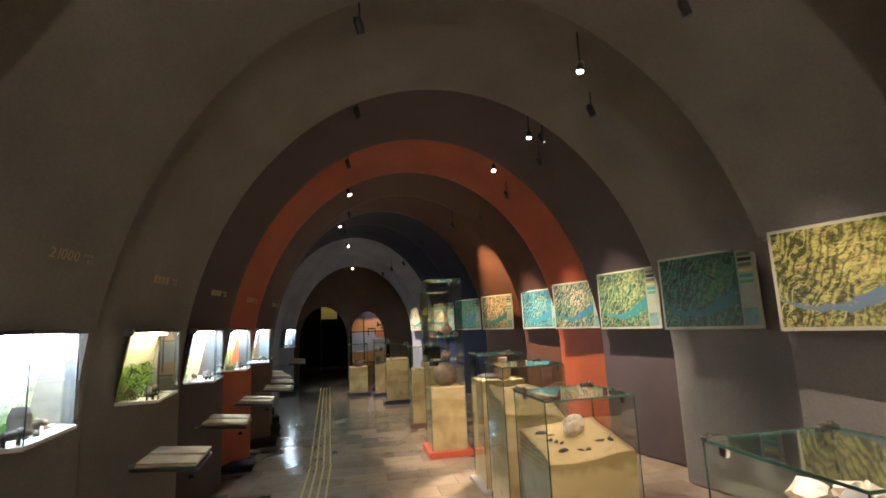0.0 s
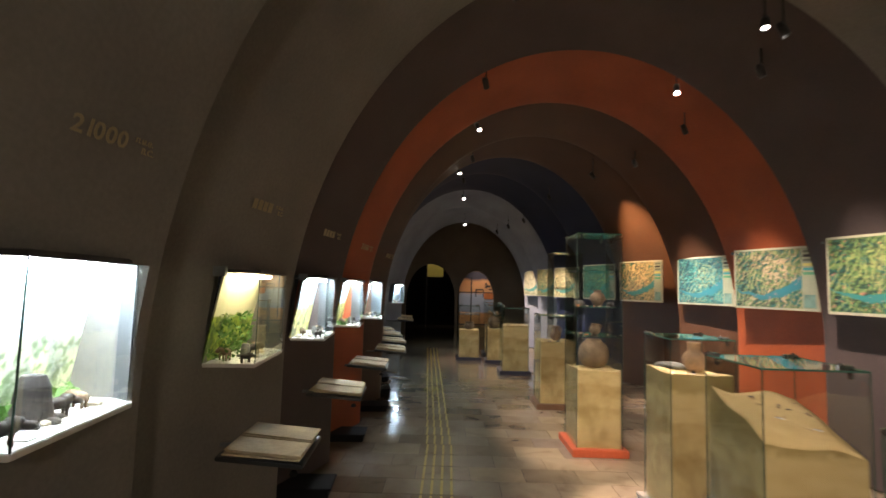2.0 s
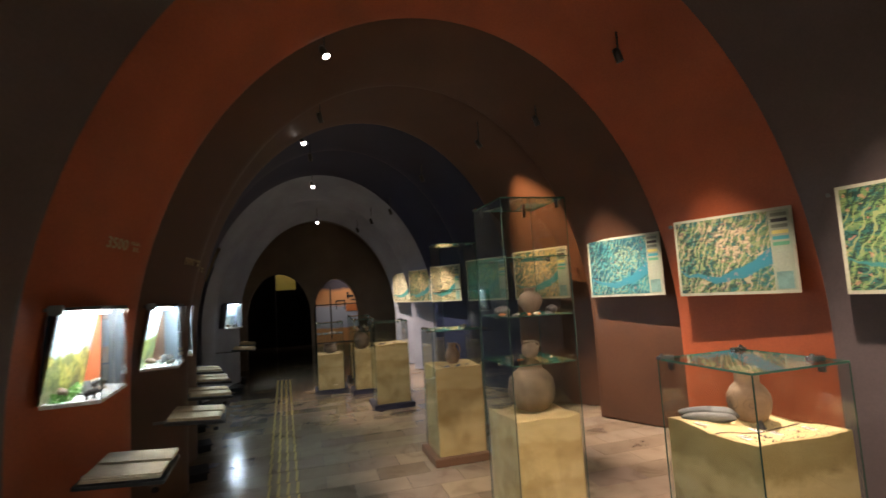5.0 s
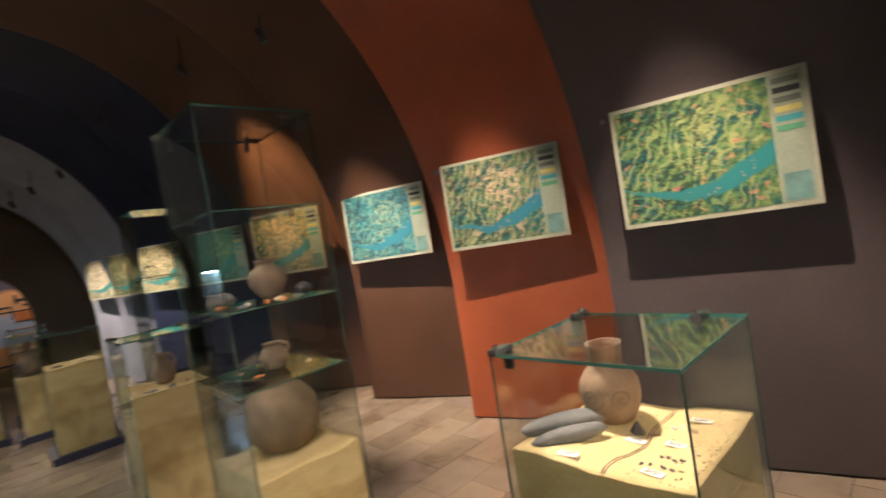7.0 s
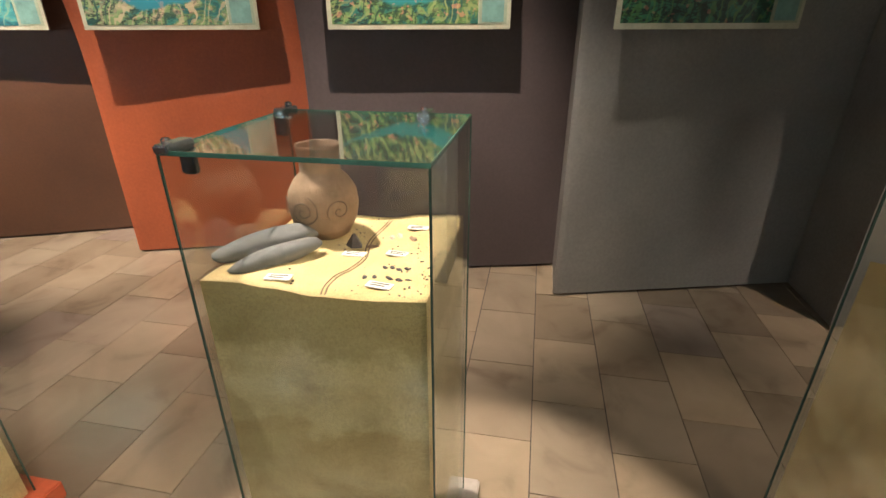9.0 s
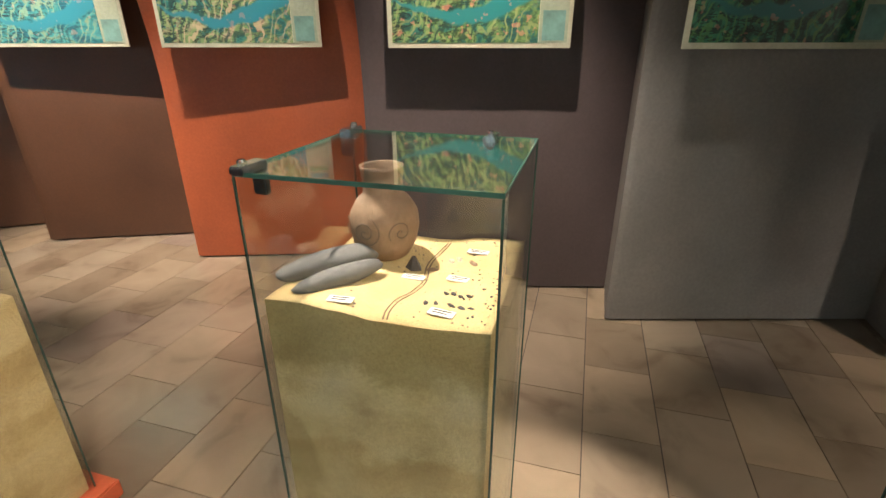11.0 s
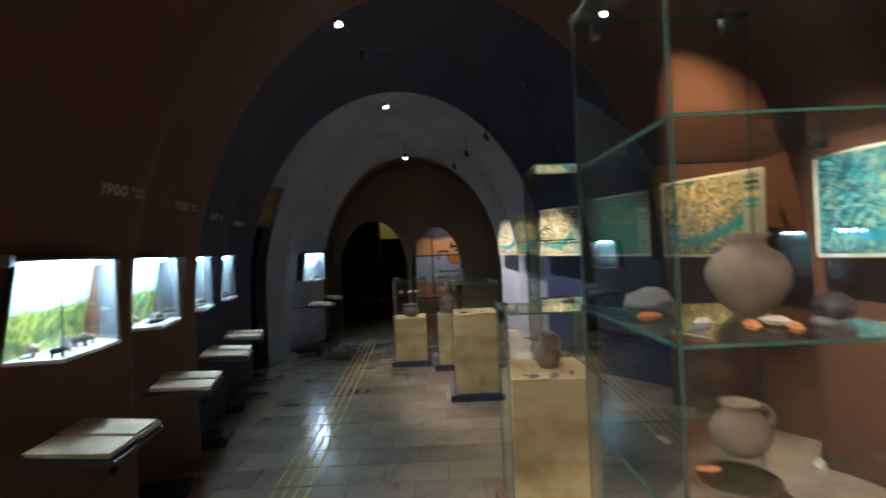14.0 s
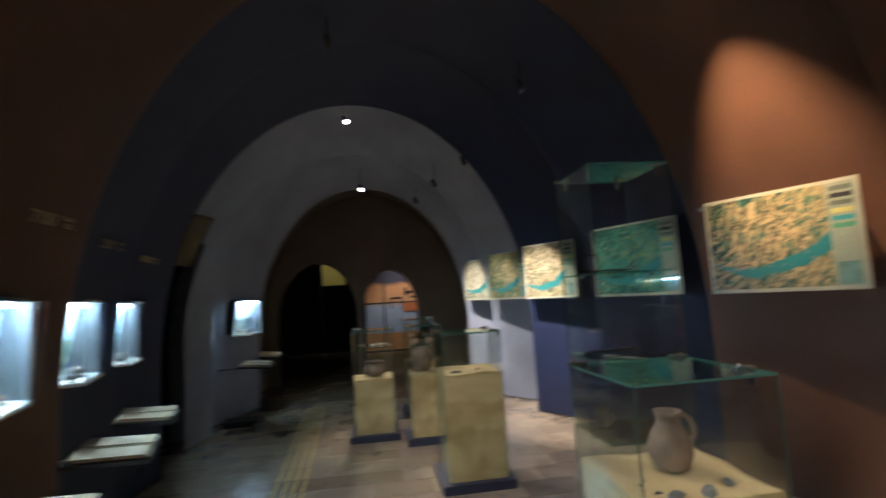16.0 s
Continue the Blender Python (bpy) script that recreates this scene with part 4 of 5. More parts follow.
def showcase(x0, x1, y0, y1, sand, top, plinth, label, seed, lo=-0.03, hi=0.03, to_floor=True, shelves=(), ph=0.07, pw=0.05, slope=(0.0, 0.0)):
    cx, cy = (x0 + x1) / 2, (y0 + y1) / 2
    t = thing("showcase", cx, cy, 0.0, label, "showcase", "free-standing showcases")
    hx, hy = (x1 - x0) / 2, (y1 - y0) / 2
    base = 0.0
    if plinth is not None:
        bm = boxed(-hx - pw, hx + pw, -hy - pw, hy + pw, 0.0, ph, 0.006)
        part("plinth", bm, plinth, t, "painted plinth")
        base = ph
    inset = 0.012
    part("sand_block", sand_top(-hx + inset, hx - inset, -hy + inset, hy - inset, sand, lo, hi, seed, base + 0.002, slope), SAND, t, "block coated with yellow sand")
    g0 = base + 0.004 if to_floor else sand - 0.12
    e = 0.006
    part("front_pane", boxed(-hx + e, hx - e, -hy, -hy + 0.004, g0, top), GLASS, t)
    part("rear_pane", boxed(-hx + e, hx - e, hy - 0.004, hy, g0, top), GLASS, t)
    part("side_pane", boxed(-hx, -hx + 0.004, -hy + e, hy - e, g0, top), GLASS, t)
    part("side_pane", boxed(hx - 0.004, hx, -hy + e, hy - e, g0, top), GLASS, t)
    part("lid", boxed(-hx, hx, -hy, hy, top + 0.001, top + 0.007), GLASS, t)
    bm = bmesh.new()
    box(bm, -hx - 0.001, hx + 0.001, -hy - 0.002, -hy, top, top + 0.008)
    box(bm, -hx - 0.001, hx + 0.001, hy, hy + 0.002, top, top + 0.008)
    box(bm, -hx - 0.002, -hx, -hy, hy, top, top + 0.008)
    box(bm, hx, hx + 0.002, -hy, hy, top, top + 0.008)
    part("lid_edge", bm, EDGE, t, "green polished glass edge")
    for sx in (-1, 1):
        for sy in (-1, 1):
            part("pane_seam", boxed(sx * hx - 0.002, sx * hx + 0.002, sy * hy - 0.002, sy * hy + 0.002, g0, top - 0.001), SEAM, t)
    for px, py, a in ((-hx + 0.028, hy - 0.012, 90), (hx - 0.028, hy - 0.012, -90), (hx - 0.03, -hy + 0.10, 90)):
        bm = clamp_bm()
        bm.transform(pose(px, py, top + 0.004, 0, 0, a))
        part("clamp", bm, METAL, t, "chrome glass clamp")
    for z in shelves:
        part("shelf", boxed(-hx + 0.008, hx - 0.008, -hy + 0.008, hy - 0.008, z, z + 0.008), GLASS, t, "clear glass shelf")
        bm = bmesh.new()
        box(bm, -hx + 0.008, hx - 0.008, -hy + 0.006, -hy + 0.008, z + 0.002, z + 0.007)
        box(bm, -hx + 0.008, hx - 0.008, hy - 0.008, hy - 0.006, z + 0.002, z + 0.007)
        box(bm, -hx + 0.006, -hx + 0.008, -hy + 0.008, hy - 0.008, z, z + 0.008)
        part("shelf_edge", bm, EDGE, t)
        for sx in (-1, 1):
            part("shelf_peg", boxed(sx * (hx - 0.016) - 0.01, sx * (hx - 0.016) + 0.01, -0.01, 0.01, z - 0.015, z - 0.001), METAL, t)
    return t


showcase(1.15, 1.61, 0.92, 1.40, 0.98, 1.20, None, "glass showcase with white stones on sand", 1)
showcase(0.98, 1.43, 2.22, 2.65, 0.98, 1.205, None, "low glass showcase over a sand block with flint blades", 2, -0.03, 0.04, slope=(0.02, 0.07))
showcase(1.17, 1.64, 3.46, 3.93, 0.98, 1.25, None, "glass showcase over a sloping sand block", 3, -0.03, 0.04, slope=(-0.06, 0.16))
showcase(1.34, 1.79, 4.72, 5.18, 1.0, 1.255, GREYP, "glass showcase over a sand block with an engraved jar", 5, -0.02, 0.025, ph=0.03)
showcase(1.05, 1.49, 6.09, 6.58, 0.80, 2.15, REDWOOD, "tall glass showcase with shelves on a red plinth", 7, -0.03, 0.04, shelves=(1.13, 1.42, 1.78))
showcase(1.03, 1.51, 7.90, 8.37, 0.88, 1.23, OAK, "glass showcase with a jug on a sand block", 9, -0.015, 0.02)
showcase(1.40, 1.85, 8.83, 9.28, 0.30, 2.17, OAK, "very tall glass showcase with shelves", 11, -0.01, 0.02, shelves=(0.75, 1.15, 1.6))
showcase(0.80, 1.29, 10.42, 10.90, 0.90, 1.22, NAVYP, "sand block with small finds under glass on a navy plinth", 13, -0.01, 0.02)
showcase(0.02, 0.47, 12.05, 12.5, 0.66, 1.19, NAVYP, "sand block with a bowl under glass on a navy plinth", 15, -0.01, 0.02, shelves=(1.0,))
showcase(0.62, 0.98, 11.75, 12.15, 0.72, 1.22, NAVYP, "narrow sand block with vessels under glass on a navy plinth", 17, -0.01, 0.02, shelves=(1.02,))

showcase(0.66, 1.06, 13.0, 13.4, 0.70, 1.24, NAVYP, "narrow sand block with metal finds under glass at the far end", 19, -0.01, 0.02, shelves=(1.0,))


# ---- finds in the showcases ----
def pot(name, x, y, z, profile_pts, mat, label, seed=0, handle=None, category="pot", tilt=0.0, turn=0.0):
    t = thing(name, x, y, z, label, category, turn=turn)
    bm = lathe(profile_pts, 36, 0.018, seed)
    bm.transform(pose(0, 0, 0, tilt, 0, 0))
    part("body", bm, mat, t, smooth=True)
    if handle:
        r0, z0, z1, out = handle
        bm = bmesh.new()
        n, ring = 12, []
        for k in range(n + 1):
            a = math.pi * k / n
            c = Vector((r0 + out * math.sin(a), 0, (z0 + z1) / 2 + (z1 - z0) / 2 * math.cos(a)))
            nx, nz = math.sin(a), math.cos(a)
            ring.append([bm.verts.new(c + Vector((nx * 0.008 * math.cos(q), 0.013 * math.sin(q), nz * 0.008 * math.cos(q)))) for q in (0, 1.05, 2.1, 3.14, 4.2, 5.24)])
        for p, q in zip(ring, ring[1:]):
            for j in range(6):
                bm.faces.new((p[j], p[(j + 1) % 6], q[(j + 1) % 6], q[j]))
        part("handle", bm, mat, t, smooth=True)
    return t


def stone_find(name, x, y, z, size, mat, label, category, turn=0.0, seed=0, group="", rough=0.1):
    bm = pebble(*size, seed, 3, rough)
    ob = part(name, bm, mat, smooth=True)
    ob.matrix_basis = pose(x, y, z + size[2] * 0.85, 0, 0, turn)
    return tagged(ob, label, category, group)


def chip(x, y, z, length, mat, seed, turn, label="small dark flint flake lying on sand", group="flint flakes"):
    """A knapped flake: a thin faceted shard."""
    rng = random.Random(seed)
    bm = bmesh.new()
    n = 7
    low, up = [], []
    for k in range(n):
        a = 2 * math.pi * k / n
        rx, ry = length * 0.5 * rng.uniform(0.8, 1.1), length * 0.24 * rng.uniform(0.75, 1.15)
        low.append(bm.verts.new((rx * math.cos(a), ry * math.sin(a), 0)))
        up.append(bm.verts.new((rx * 0.6 * math.cos(a), ry * 0.5 * math.sin(a), length * 0.12 * rng.uniform(0.7, 1.3))))
    for k in range(n):
        bm.faces.new((low[k], low[(k + 1) % n], up[(k + 1) % n], up[k]))
    bm.faces.new(up)
    bm.faces.new(low[::-1])
    ob = part("flint_flake", bm, mat)
    ob.matrix_basis = pose(x, y, z, 0, 0, turn)
    return tagged(ob, label, "flint", group)


def card(x, y, z, turn, w=0.05, d=0.022):
    t = thing("label_card", x, y, z, "small white caption card on sand", "label", "caption cards", turn)
    face = part("card", boxed(-w / 2, w / 2, -d / 2, d / 2, 0.0, 0.002), CARD, t)
    for k in range(2):
        part("text_line", boxed(-w * 0.36, w * (0.36 - 0.12 * k), d * 0.16 - k * d * 0.36, d * 0.16 - k * d * 0.36 + 0.003, 0.002, 0.0026), INK, face)
    return t




def sand_z(seed, x, y, x0, x1, y0, y1, z, lo, hi, slope=(0.0, 0.0)):
    u, v = (x - x0) / (x1 - x0), (y - y0) / (y1 - y0)
    h = noise.noise(Vector((u * 2.1 + seed, v * 2.1, seed * 1.7))) * 0.5 + 0.5
    f = noise.noise(Vector((u * 9 + seed, v * 9, 3))) * 0.004
    return z + lo + (hi - lo) * h + f + slope[0] * (u - 0.5) + slope[1] * (v - 0.5)


# the engraved jar's showcase
def z5(x, y):
    return sand_z(5, x, y, 1.352, 1.778, 4.732, 5.168, 1.0, -0.02, 0.025)


jar_profile = [(0.040, 0.0), (0.058, 0.010), (0.076, 0.045), (0.082, 0.082), (0.078, 0.115), (0.062, 0.143), (0.046, 0.158), (0.045, 0.170), (0.045, 0.190), (0.048, 0.214), (0.049, 0.222), (0.043, 0.219), (0.038, 0.175)]
jar = pot("engraved_jar", 1.665, 5.05, z5(1.665, 5.05) - 0.006, jar_profile, CLAY, "round clay jar with incised spirals and a broken neck", 3, category="jar")
# incised spiral ridges on its belly
cu = bmesh.new()
for sx, turns, r in ((-0.5, 2.2, 0.036), (0.5, 1.6, 0.028), (-1.3, 1.6, 0.03)):
    prev = None
    for k in range(46):
        a = k / 45 * turns * 2 * math.pi
        rr = r * k / 45
        ang = math.radians(200) + sx + rr * math.cos(a) / 0.080
        z = 0.085 + rr * math.sin(a)
        rad = 0.0842 - 0.022 * abs((z - 0.085) / 0.06) ** 2.2
        p = Vector((rad * math.cos(ang), rad * math.sin(ang), z))
        if prev is not None:
            d = (p - prev).normalized().cross(Vector((math.cos(ang), math.sin(ang), 0))) * 0.0016
            o = Vector((math.cos(ang), math.sin(ang), 0)) * 0.0012
            q = [cu.verts.new(v) for v in (prev - d, prev + o, prev + d, p + d, p + o, p - d)]
            cu.faces.new((q[0], q[1], q[4], q[5]))
            cu.faces.new((q[1], q[2], q[3], q[4]))
        prev = p
part("incised_lines", cu, CLAYD, jar, "incised spiral lines")
for x, y, size, turn, seed in [(1.528, 5.115, (0.135, 0.033, 0.026), -36, 2), (1.468, 5.066, (0.105, 0.026, 0.021), -33, 6)]:
    stone_find("stone_axe", x, y, z5(x, y) - 0.004, size, STONE, "long polished grey stone axe lying on sand", "stone axe", turn, seed, "polished stone axes", 0.05)
stone_find("pebble", 1.60, 5.13, z5(1.6, 5.13) - 0.004, (0.034, 0.02, 0.016), BONE, "pale rounded pebble on sand", "pebble", 20, 4)
bm = bmesh.new()
bmesh.ops.create_cone(bm, cap_ends=True, segments=5, radius1=0.022, radius2=0.004, depth=0.03)
bm.transform(pose(0, 0, 0.015, 0, 0, 20))
for v in bm.verts:
    v.co += noise.noise_vector(v.co * 60) * 0.004
obs = part("obsidian_core", bm, FLINT)
obs.matrix_basis = pose(1.616, 4.962, z5(1.616, 4.962) - 0.002)
tagged(obs, "black pointed obsidian core on sand", "stone")
chip(1.622, 4.918, z5(1.622, 4.918), 0.04, CLAY, 31, -80, "small tan flint blade lying on sand")
for k, (x, y) in enumerate([(1.444, 4.877), (1.445, 4.856), (1.488, 4.848), (1.486, 4.832), (1.474, 4.815), (1.474, 4.797), (1.433, 4.823), (1.428, 4.802), (1.429, 4.783)]):
    chip(x, y, z5(x, y), 0.022, FLINT, k, 20 + k * 7)
for k, (x, y) in enumerate([(1.665, 4.885), (1.672, 4.868)]):
    chip(x, y, z5(x, y), 0.034, BONE, 40 + k, 25, "thin pale flint blade lying on sand", "pale flint blades")
chip(1.642, 4.827, z5(1.642, 4.827), 0.042, CLAY, 44, 40, "small tan flint blade lying on sand")
for x, y, a in [(1.567, 4.945, -92), (1.39, 5.028, -85), (1.555, 4.84, -95), (1.40, 4.832, -98), (1.70, 4.83, -92)]:
    card(x, y, z5(x, y) + 0.003, a)
# a cord laid across the sand between the two groups, and loose dark grit
cord = tagged(new("dividing_cord"), "thin tan cord laid across the sand of a showcase", "cord")
for side in (-0.004, 0.004):
    bm = bmesh.new()
    rows = []
    for k in range(22):
        x = 1.358 + 0.40 * k / 21
        y = 4.925 + side + 0.010 * math.sin(k * 0.5)
        rows.append([bm.verts.new((x, y + 0.0016 * math.cos(q), z5(x, y) + 0.001 + 0.0016 * math.sin(q))) for q in (0, 1.57, 3.14, 4.71)])
    for r0, r1 in zip(rows, rows[1:]):
        for j in range(4):
            bm.faces.new((r0[j], r0[(j + 1) % 4], r1[(j + 1) % 4], r1[j]))
    part("strand", bm, CLAYD, cord, smooth=True)
rng = random.Random(21)
grit = bmesh.new()
for k in range(150):
    x, y = rng.uniform(1.365, 1.765), 4.745 + 0.40 * rng.random() ** 2.2
    r = rng.uniform(0.0012, 0.003)
    append(grit, pebble(r, r, r * 0.6, k, 1, 0.2), pose(x, y, z5(x, y) + r * 0.3))
tagged(part("grit", grit, FLINT), "loose dark grit scattered on sand in a showcase", "grit", kind="stuff")

# low showcase with flint blades
def z2(x, y):
    return sand_z(2, x, y, 0.992, 1.418, 2.232, 2.638, 0.98, -0.03, 0.04, (0.02, 0.07))


bm = pebble(0.075, 0.05, 0.055, 8, 3, 0.16)
ob = part("stone_block", bm, BONE, smooth=False)
ob.matrix_basis = pose(1.25, 2.52, z2(1.25, 2.52) + 0.045, 0, 0, 30)
tagged(ob, "pale broken stone block on sand", "stone")
for k, (x, y, ln, a, mt) in enumerate([(0.95, 2.62, 0.09, 10, FLINT), (0.97, 2.52, 0.06, 60, FLINT), (0.995, 2.50, 0.06, 62, FLINT), (1.02, 2.49, 0.055, 58, FLINT), (0.98, 2.36, 0.085, 25, FLINT), (1.08, 2.38, 0.05, -35, FLINT), (1.12, 2.37, 0.055, 40, FLINT), (1.22, 2.45, 0.07, -20, CLAYD), (1.265, 2.42, 0.075, 75, FLINT), (1.0, 2.60, 0.05, 20, CLAYD)]):
    x, y = 0.98 + (x - 0.85) * 0.96, 2.22 + (y - 2.205) * 0.78
    chip(x, y, z2(x, y), ln, mt, 60 + k, a, "long dark flint blade lying on sand", "flint blades")
for k, (x, y) in enumerate([(1.20, 2.28), (1.17, 2.27), (1.10, 2.24), (1.07, 2.245), (1.05, 2.235), (1.22, 2.25)]):
    x, y = 0.98 + (x - 0.85) * 0.96, 2.22 + (y - 2.205) * 0.78
    chip(x, y, z2(x, y), 0.018, CLAYD, 80 + k, k * 33)


# the sloping sand showcase
def z3(x, y):
    return sand_z(3, x, y, 1.182, 1.628, 3.472, 3.918, 0.98, -0.03, 0.04, (-0.06, 0.16))


rng = random.Random(12)
for k in range(12):
    x, y = 1.45 + rng.uniform(-0.1, 0.14), 3.74 + rng.uniform(-0.1, 0.14)
    chip(x, y, z3(x, y), rng.uniform(0.02, 0.045), rng.choice([FLINT, CLAYD, CLAY]), 100 + k, rng.uniform(0, 180))
for x, y, a in [(1.40, 3.70, -80), (1.55, 3.66, -80)]:
    card(x, y, z3(x, y) + 0.004, a)


# white stones in the first showcase
def z1(x, y):
    return sand_z(1, x, y, 1.162, 1.598, 0.932, 1.388, 0.98, -0.03, 0.03)


LIME = rough_mat("cream_limestone", (0.66, 0.60, 0.47), 0.8, grain=40, patch=9, vary=0.22, bump=0.7)
rng = random.Random(3)
for k in range(26):
    layer = 0 if k < 15 else 1 if k < 22 else 2
    reach = (0.19, 0.13, 0.07)[layer]
    x, y = 1.39 + rng.uniform(-reach, reach) * 0.95, 1.16 + rng.uniform(-reach, reach) * 0.95
    r = rng.uniform(0.034, 0.06)
    bm = pebble(r, r * rng.uniform(0.65, 0.9), r * rng.uniform(0.55, 0.75), 120 + k, 2, 0.34)
    ob = part("white_stone", bm, LIME)
    ob.matrix_basis = pose(x, y, z1(x, y) + r * 0.35 + layer * 0.048, rng.uniform(-30, 30), rng.uniform(-30, 30), rng.uniform(0, 180))
    tagged(ob, "rough cream limestone lump in a heap on sand", "stone", "heaped limestone lumps")
for x, y, z, a, q in ((1.33, 1.11, 0.135, 25, 28), (1.46, 1.04, 0.11, 70, 35)):
    bm = pebble(0.085, 0.042, 0.022, 151, 3, 0.12)
    ob = part("hand_axe", bm, STONE, smooth=True)
    ob.matrix_basis = pose(x, y, z1(x, y) + z - 0.02, q, -20, a)
    tagged(ob, "large grey-brown chipped hand axe on limestone lumps", "hand axe", "hand axes")

# tall showcase: a big round pot on the sand, two shelves of small pots
big = [(0.06, 0.0), (0.10, 0.015), (0.145, 0.07), (0.158, 0.13), (0.145, 0.20), (0.11, 0.245), (0.085, 0.258), (0.078, 0.275), (0.082, 0.285), (0.07, 0.28), (0.06, 0.24)]
pot("round_pot", 1.29, 6.36, 0.805, big, CLAYD, "large round grey-brown clay pot on sand", 5)
small = [(0.03, 0.0), (0.05, 0.02), (0.058, 0.05), (0.045, 0.08), (0.034, 0.088), (0.038, 0.104), (0.042, 0.108), (0.034, 0.104), (0.03, 0.08)]
pot("small_jar", 1.30, 6.36, 1.14, small, CLAYD, "small two-handled clay jar on a glass shelf", 7, (0.045, 0.055, 0.095, 0.02), "jar")
mid = [(0.03, 0.0), (0.055, 0.02), (0.082, 0.06), (0.085, 0.09), (0.066, 0.12), (0.042, 0.132), (0.040, 0.145), (0.05, 0.160), (0.044, 0.158), (0.034, 0.13)]
pot("globular_pot", 1.33, 6.36, 1.43, [(a * 0.92, b * 1.05) for a, b in mid], CLAYD, "round brown clay pot on a glass shelf", 9)
stone_find("potsherd_stone", 1.16, 6.45, 1.43, (0.06, 0.04, 0.03), STONE, "grey broken stone vessel on a glass shelf", "stone", 15, 21)
stone_find("dark_bowl", 1.43, 6.26, 1.43, (0.035, 0.03, 0.026), FLINT, "small black burnished bowl on a glass shelf", "bowl", 0, 22)
SHERD = rough_mat("orange_sherd", (0.55, 0.19, 0.06), 0.8, patch=12)
for k, (x, y, mt) in enumerate([(1.14, 6.40, SHERD), (1.20, 6.30, BONE), (1.26, 6.24, SHERD), (1.33, 6.28, BONE), (1.40, 6.25, STONE), (1.16, 6.24, STONE), (1.31, 6.20, SHERD)]):
    chip(x, y, 1.4285, 0.06, mt, 140 + k, k * 41, "small painted potsherd on a glass shelf", "potsherds")
for k, (x, y) in enumerate([(1.2, 6.3), (1.42, 6.3), (1.18, 6.45)]):
    chip(x, y, 1.1385, 0.05, [SHERD, BONE, CLAY][k], 150 + k, k * 50, "small painted potsherd on a glass shelf", "potsherds")

# jug showcase
jug = [(0.045, 0.0), (0.065, 0.012), (0.086, 0.055), (0.088, 0.085), (0.07, 0.135), (0.048, 0.165), (0.046, 0.19), (0.058, 0.212), (0.052, 0.21), (0.04, 0.17)]
pot("jug", 1.29, 8.16, 0.885, [(a * 0.86, b * 0.95) for a, b in jug], CLAYD, "clay jug with one handle on a sand block", 11, (0.044, 0.09, 0.19, 0.036), "jug", turn=-30)
for k, (x, y, ln, mt) in enumerate([(1.10, 7.93, 0.04, FLINT), (1.14, 7.90, 0.09, STONE), (1.25, 7.90, 0.11, STONE), (1.36, 7.95, 0.07, STONE), (1.08, 8.0, 0.025, FLINT), (1.11, 8.03, 0.022, FLINT)]):
    chip(x + 0.03, y + 0.06, 0.885, ln, mt, 160 + k, 10 + k * 20, "dark stone blade lying on sand", "stone blades")

# very tall showcase: a thin bronze rod on wire feet and small finds
BRONZE = rough_mat("dark_bronze", (0.05, 0.045, 0.035), 0.4, metal=0.6)
for zz, ln in ((1.612, 0.36), (1.162, 0.30)):
    t = thing("bronze_blade", 1.60, 9.15, zz, "long thin dark bronze blade on a glass shelf", "blade", "bronze blades", 8)
    part("blade", boxed(-ln / 2, ln / 2, -0.006, 0.006, 0.012, 0.020, 0.002), BRONZE, t)
    for sx in (-0.3, 0.3):
        part("foot", boxed(sx * ln - 0.003, sx * ln + 0.003, -0.01, 0.01, 0.0, 0.013), METAL, t)
ring = thing("torque", 1.55, 9.2, 1.612, "open bronze neck ring on a glass shelf", "ring")
bm = bmesh.new()
pts = []
for k in range(25):
    a = math.radians(20 + 320 * k / 24)
    c = Vector((0.055 * math.cos(a), 0, 0.06 + 0.055 * math.sin(a)))
    pts.append([bm.verts.new(c + Vector((math.cos(a) * math.cos(q), math.sin(q), math.sin(a) * math.cos(q))) * 0.004) for q in (0, 1.57, 3.14, 4.71)])
for p, q in zip(pts, pts[1:]):
    for j in range(4):
        bm.faces.new((p[j], p[(j + 1) % 4], q[(j + 1) % 4], q[j]))
part("ring", bm, BRONZE, ring)
pot("small_urn", 1.52, 9.15, 0.765, small, CLAY, "small clay urn on a glass shelf", 15)

# far showcases
for k, (x, y, ln, mt) in enumerate([(0.92, 10.52, 0.13, FLINT), (1.05, 10.55, 0.07, BONE), (1.12, 10.6, 0.08, CLAY), (1.20, 10.55, 0.07, BONE), (1.0, 10.72, 0.06, CLAYD), (1.16, 10.76, 0.06, BONE), (0.95, 10.66, 0.05, CLAY)]):
    chip(x, y, 0.905, ln, mt, 180 + k, 15 * k, "small bone and stone find on sand", "small finds")
bowl = [(0.05, 0.0), (0.09, 0.02), (0.115, 0.06), (0.112, 0.11), (0.09, 0.14), (0.10, 0.165), (0.105, 0.172), (0.095, 0.168), (0.08, 0.13)]
pot("bowl", 0.25, 12.25, 0.665, bowl, CLAYD, "dark clay bowl under glass", 17, category="bowl")
for k, (x, y, mt) in enumerate([(0.12, 12.2, CLAY), (0.25, 12.18, BONE), (0.33, 12.25, BONE), (0.38, 12.2, CLAY)]):
    stone_find("small_find", x, y, 1.008, (0.03, 0.025, 0.018), mt, "small clay find on a glass shelf", "find", k * 30, 190 + k, "small shelf finds")
pot("urn", 0.78, 11.95, 0.725, [(a * 0.8, b * 0.9) for a, b in big], CLAYD, "dark clay urn under glass", 19)
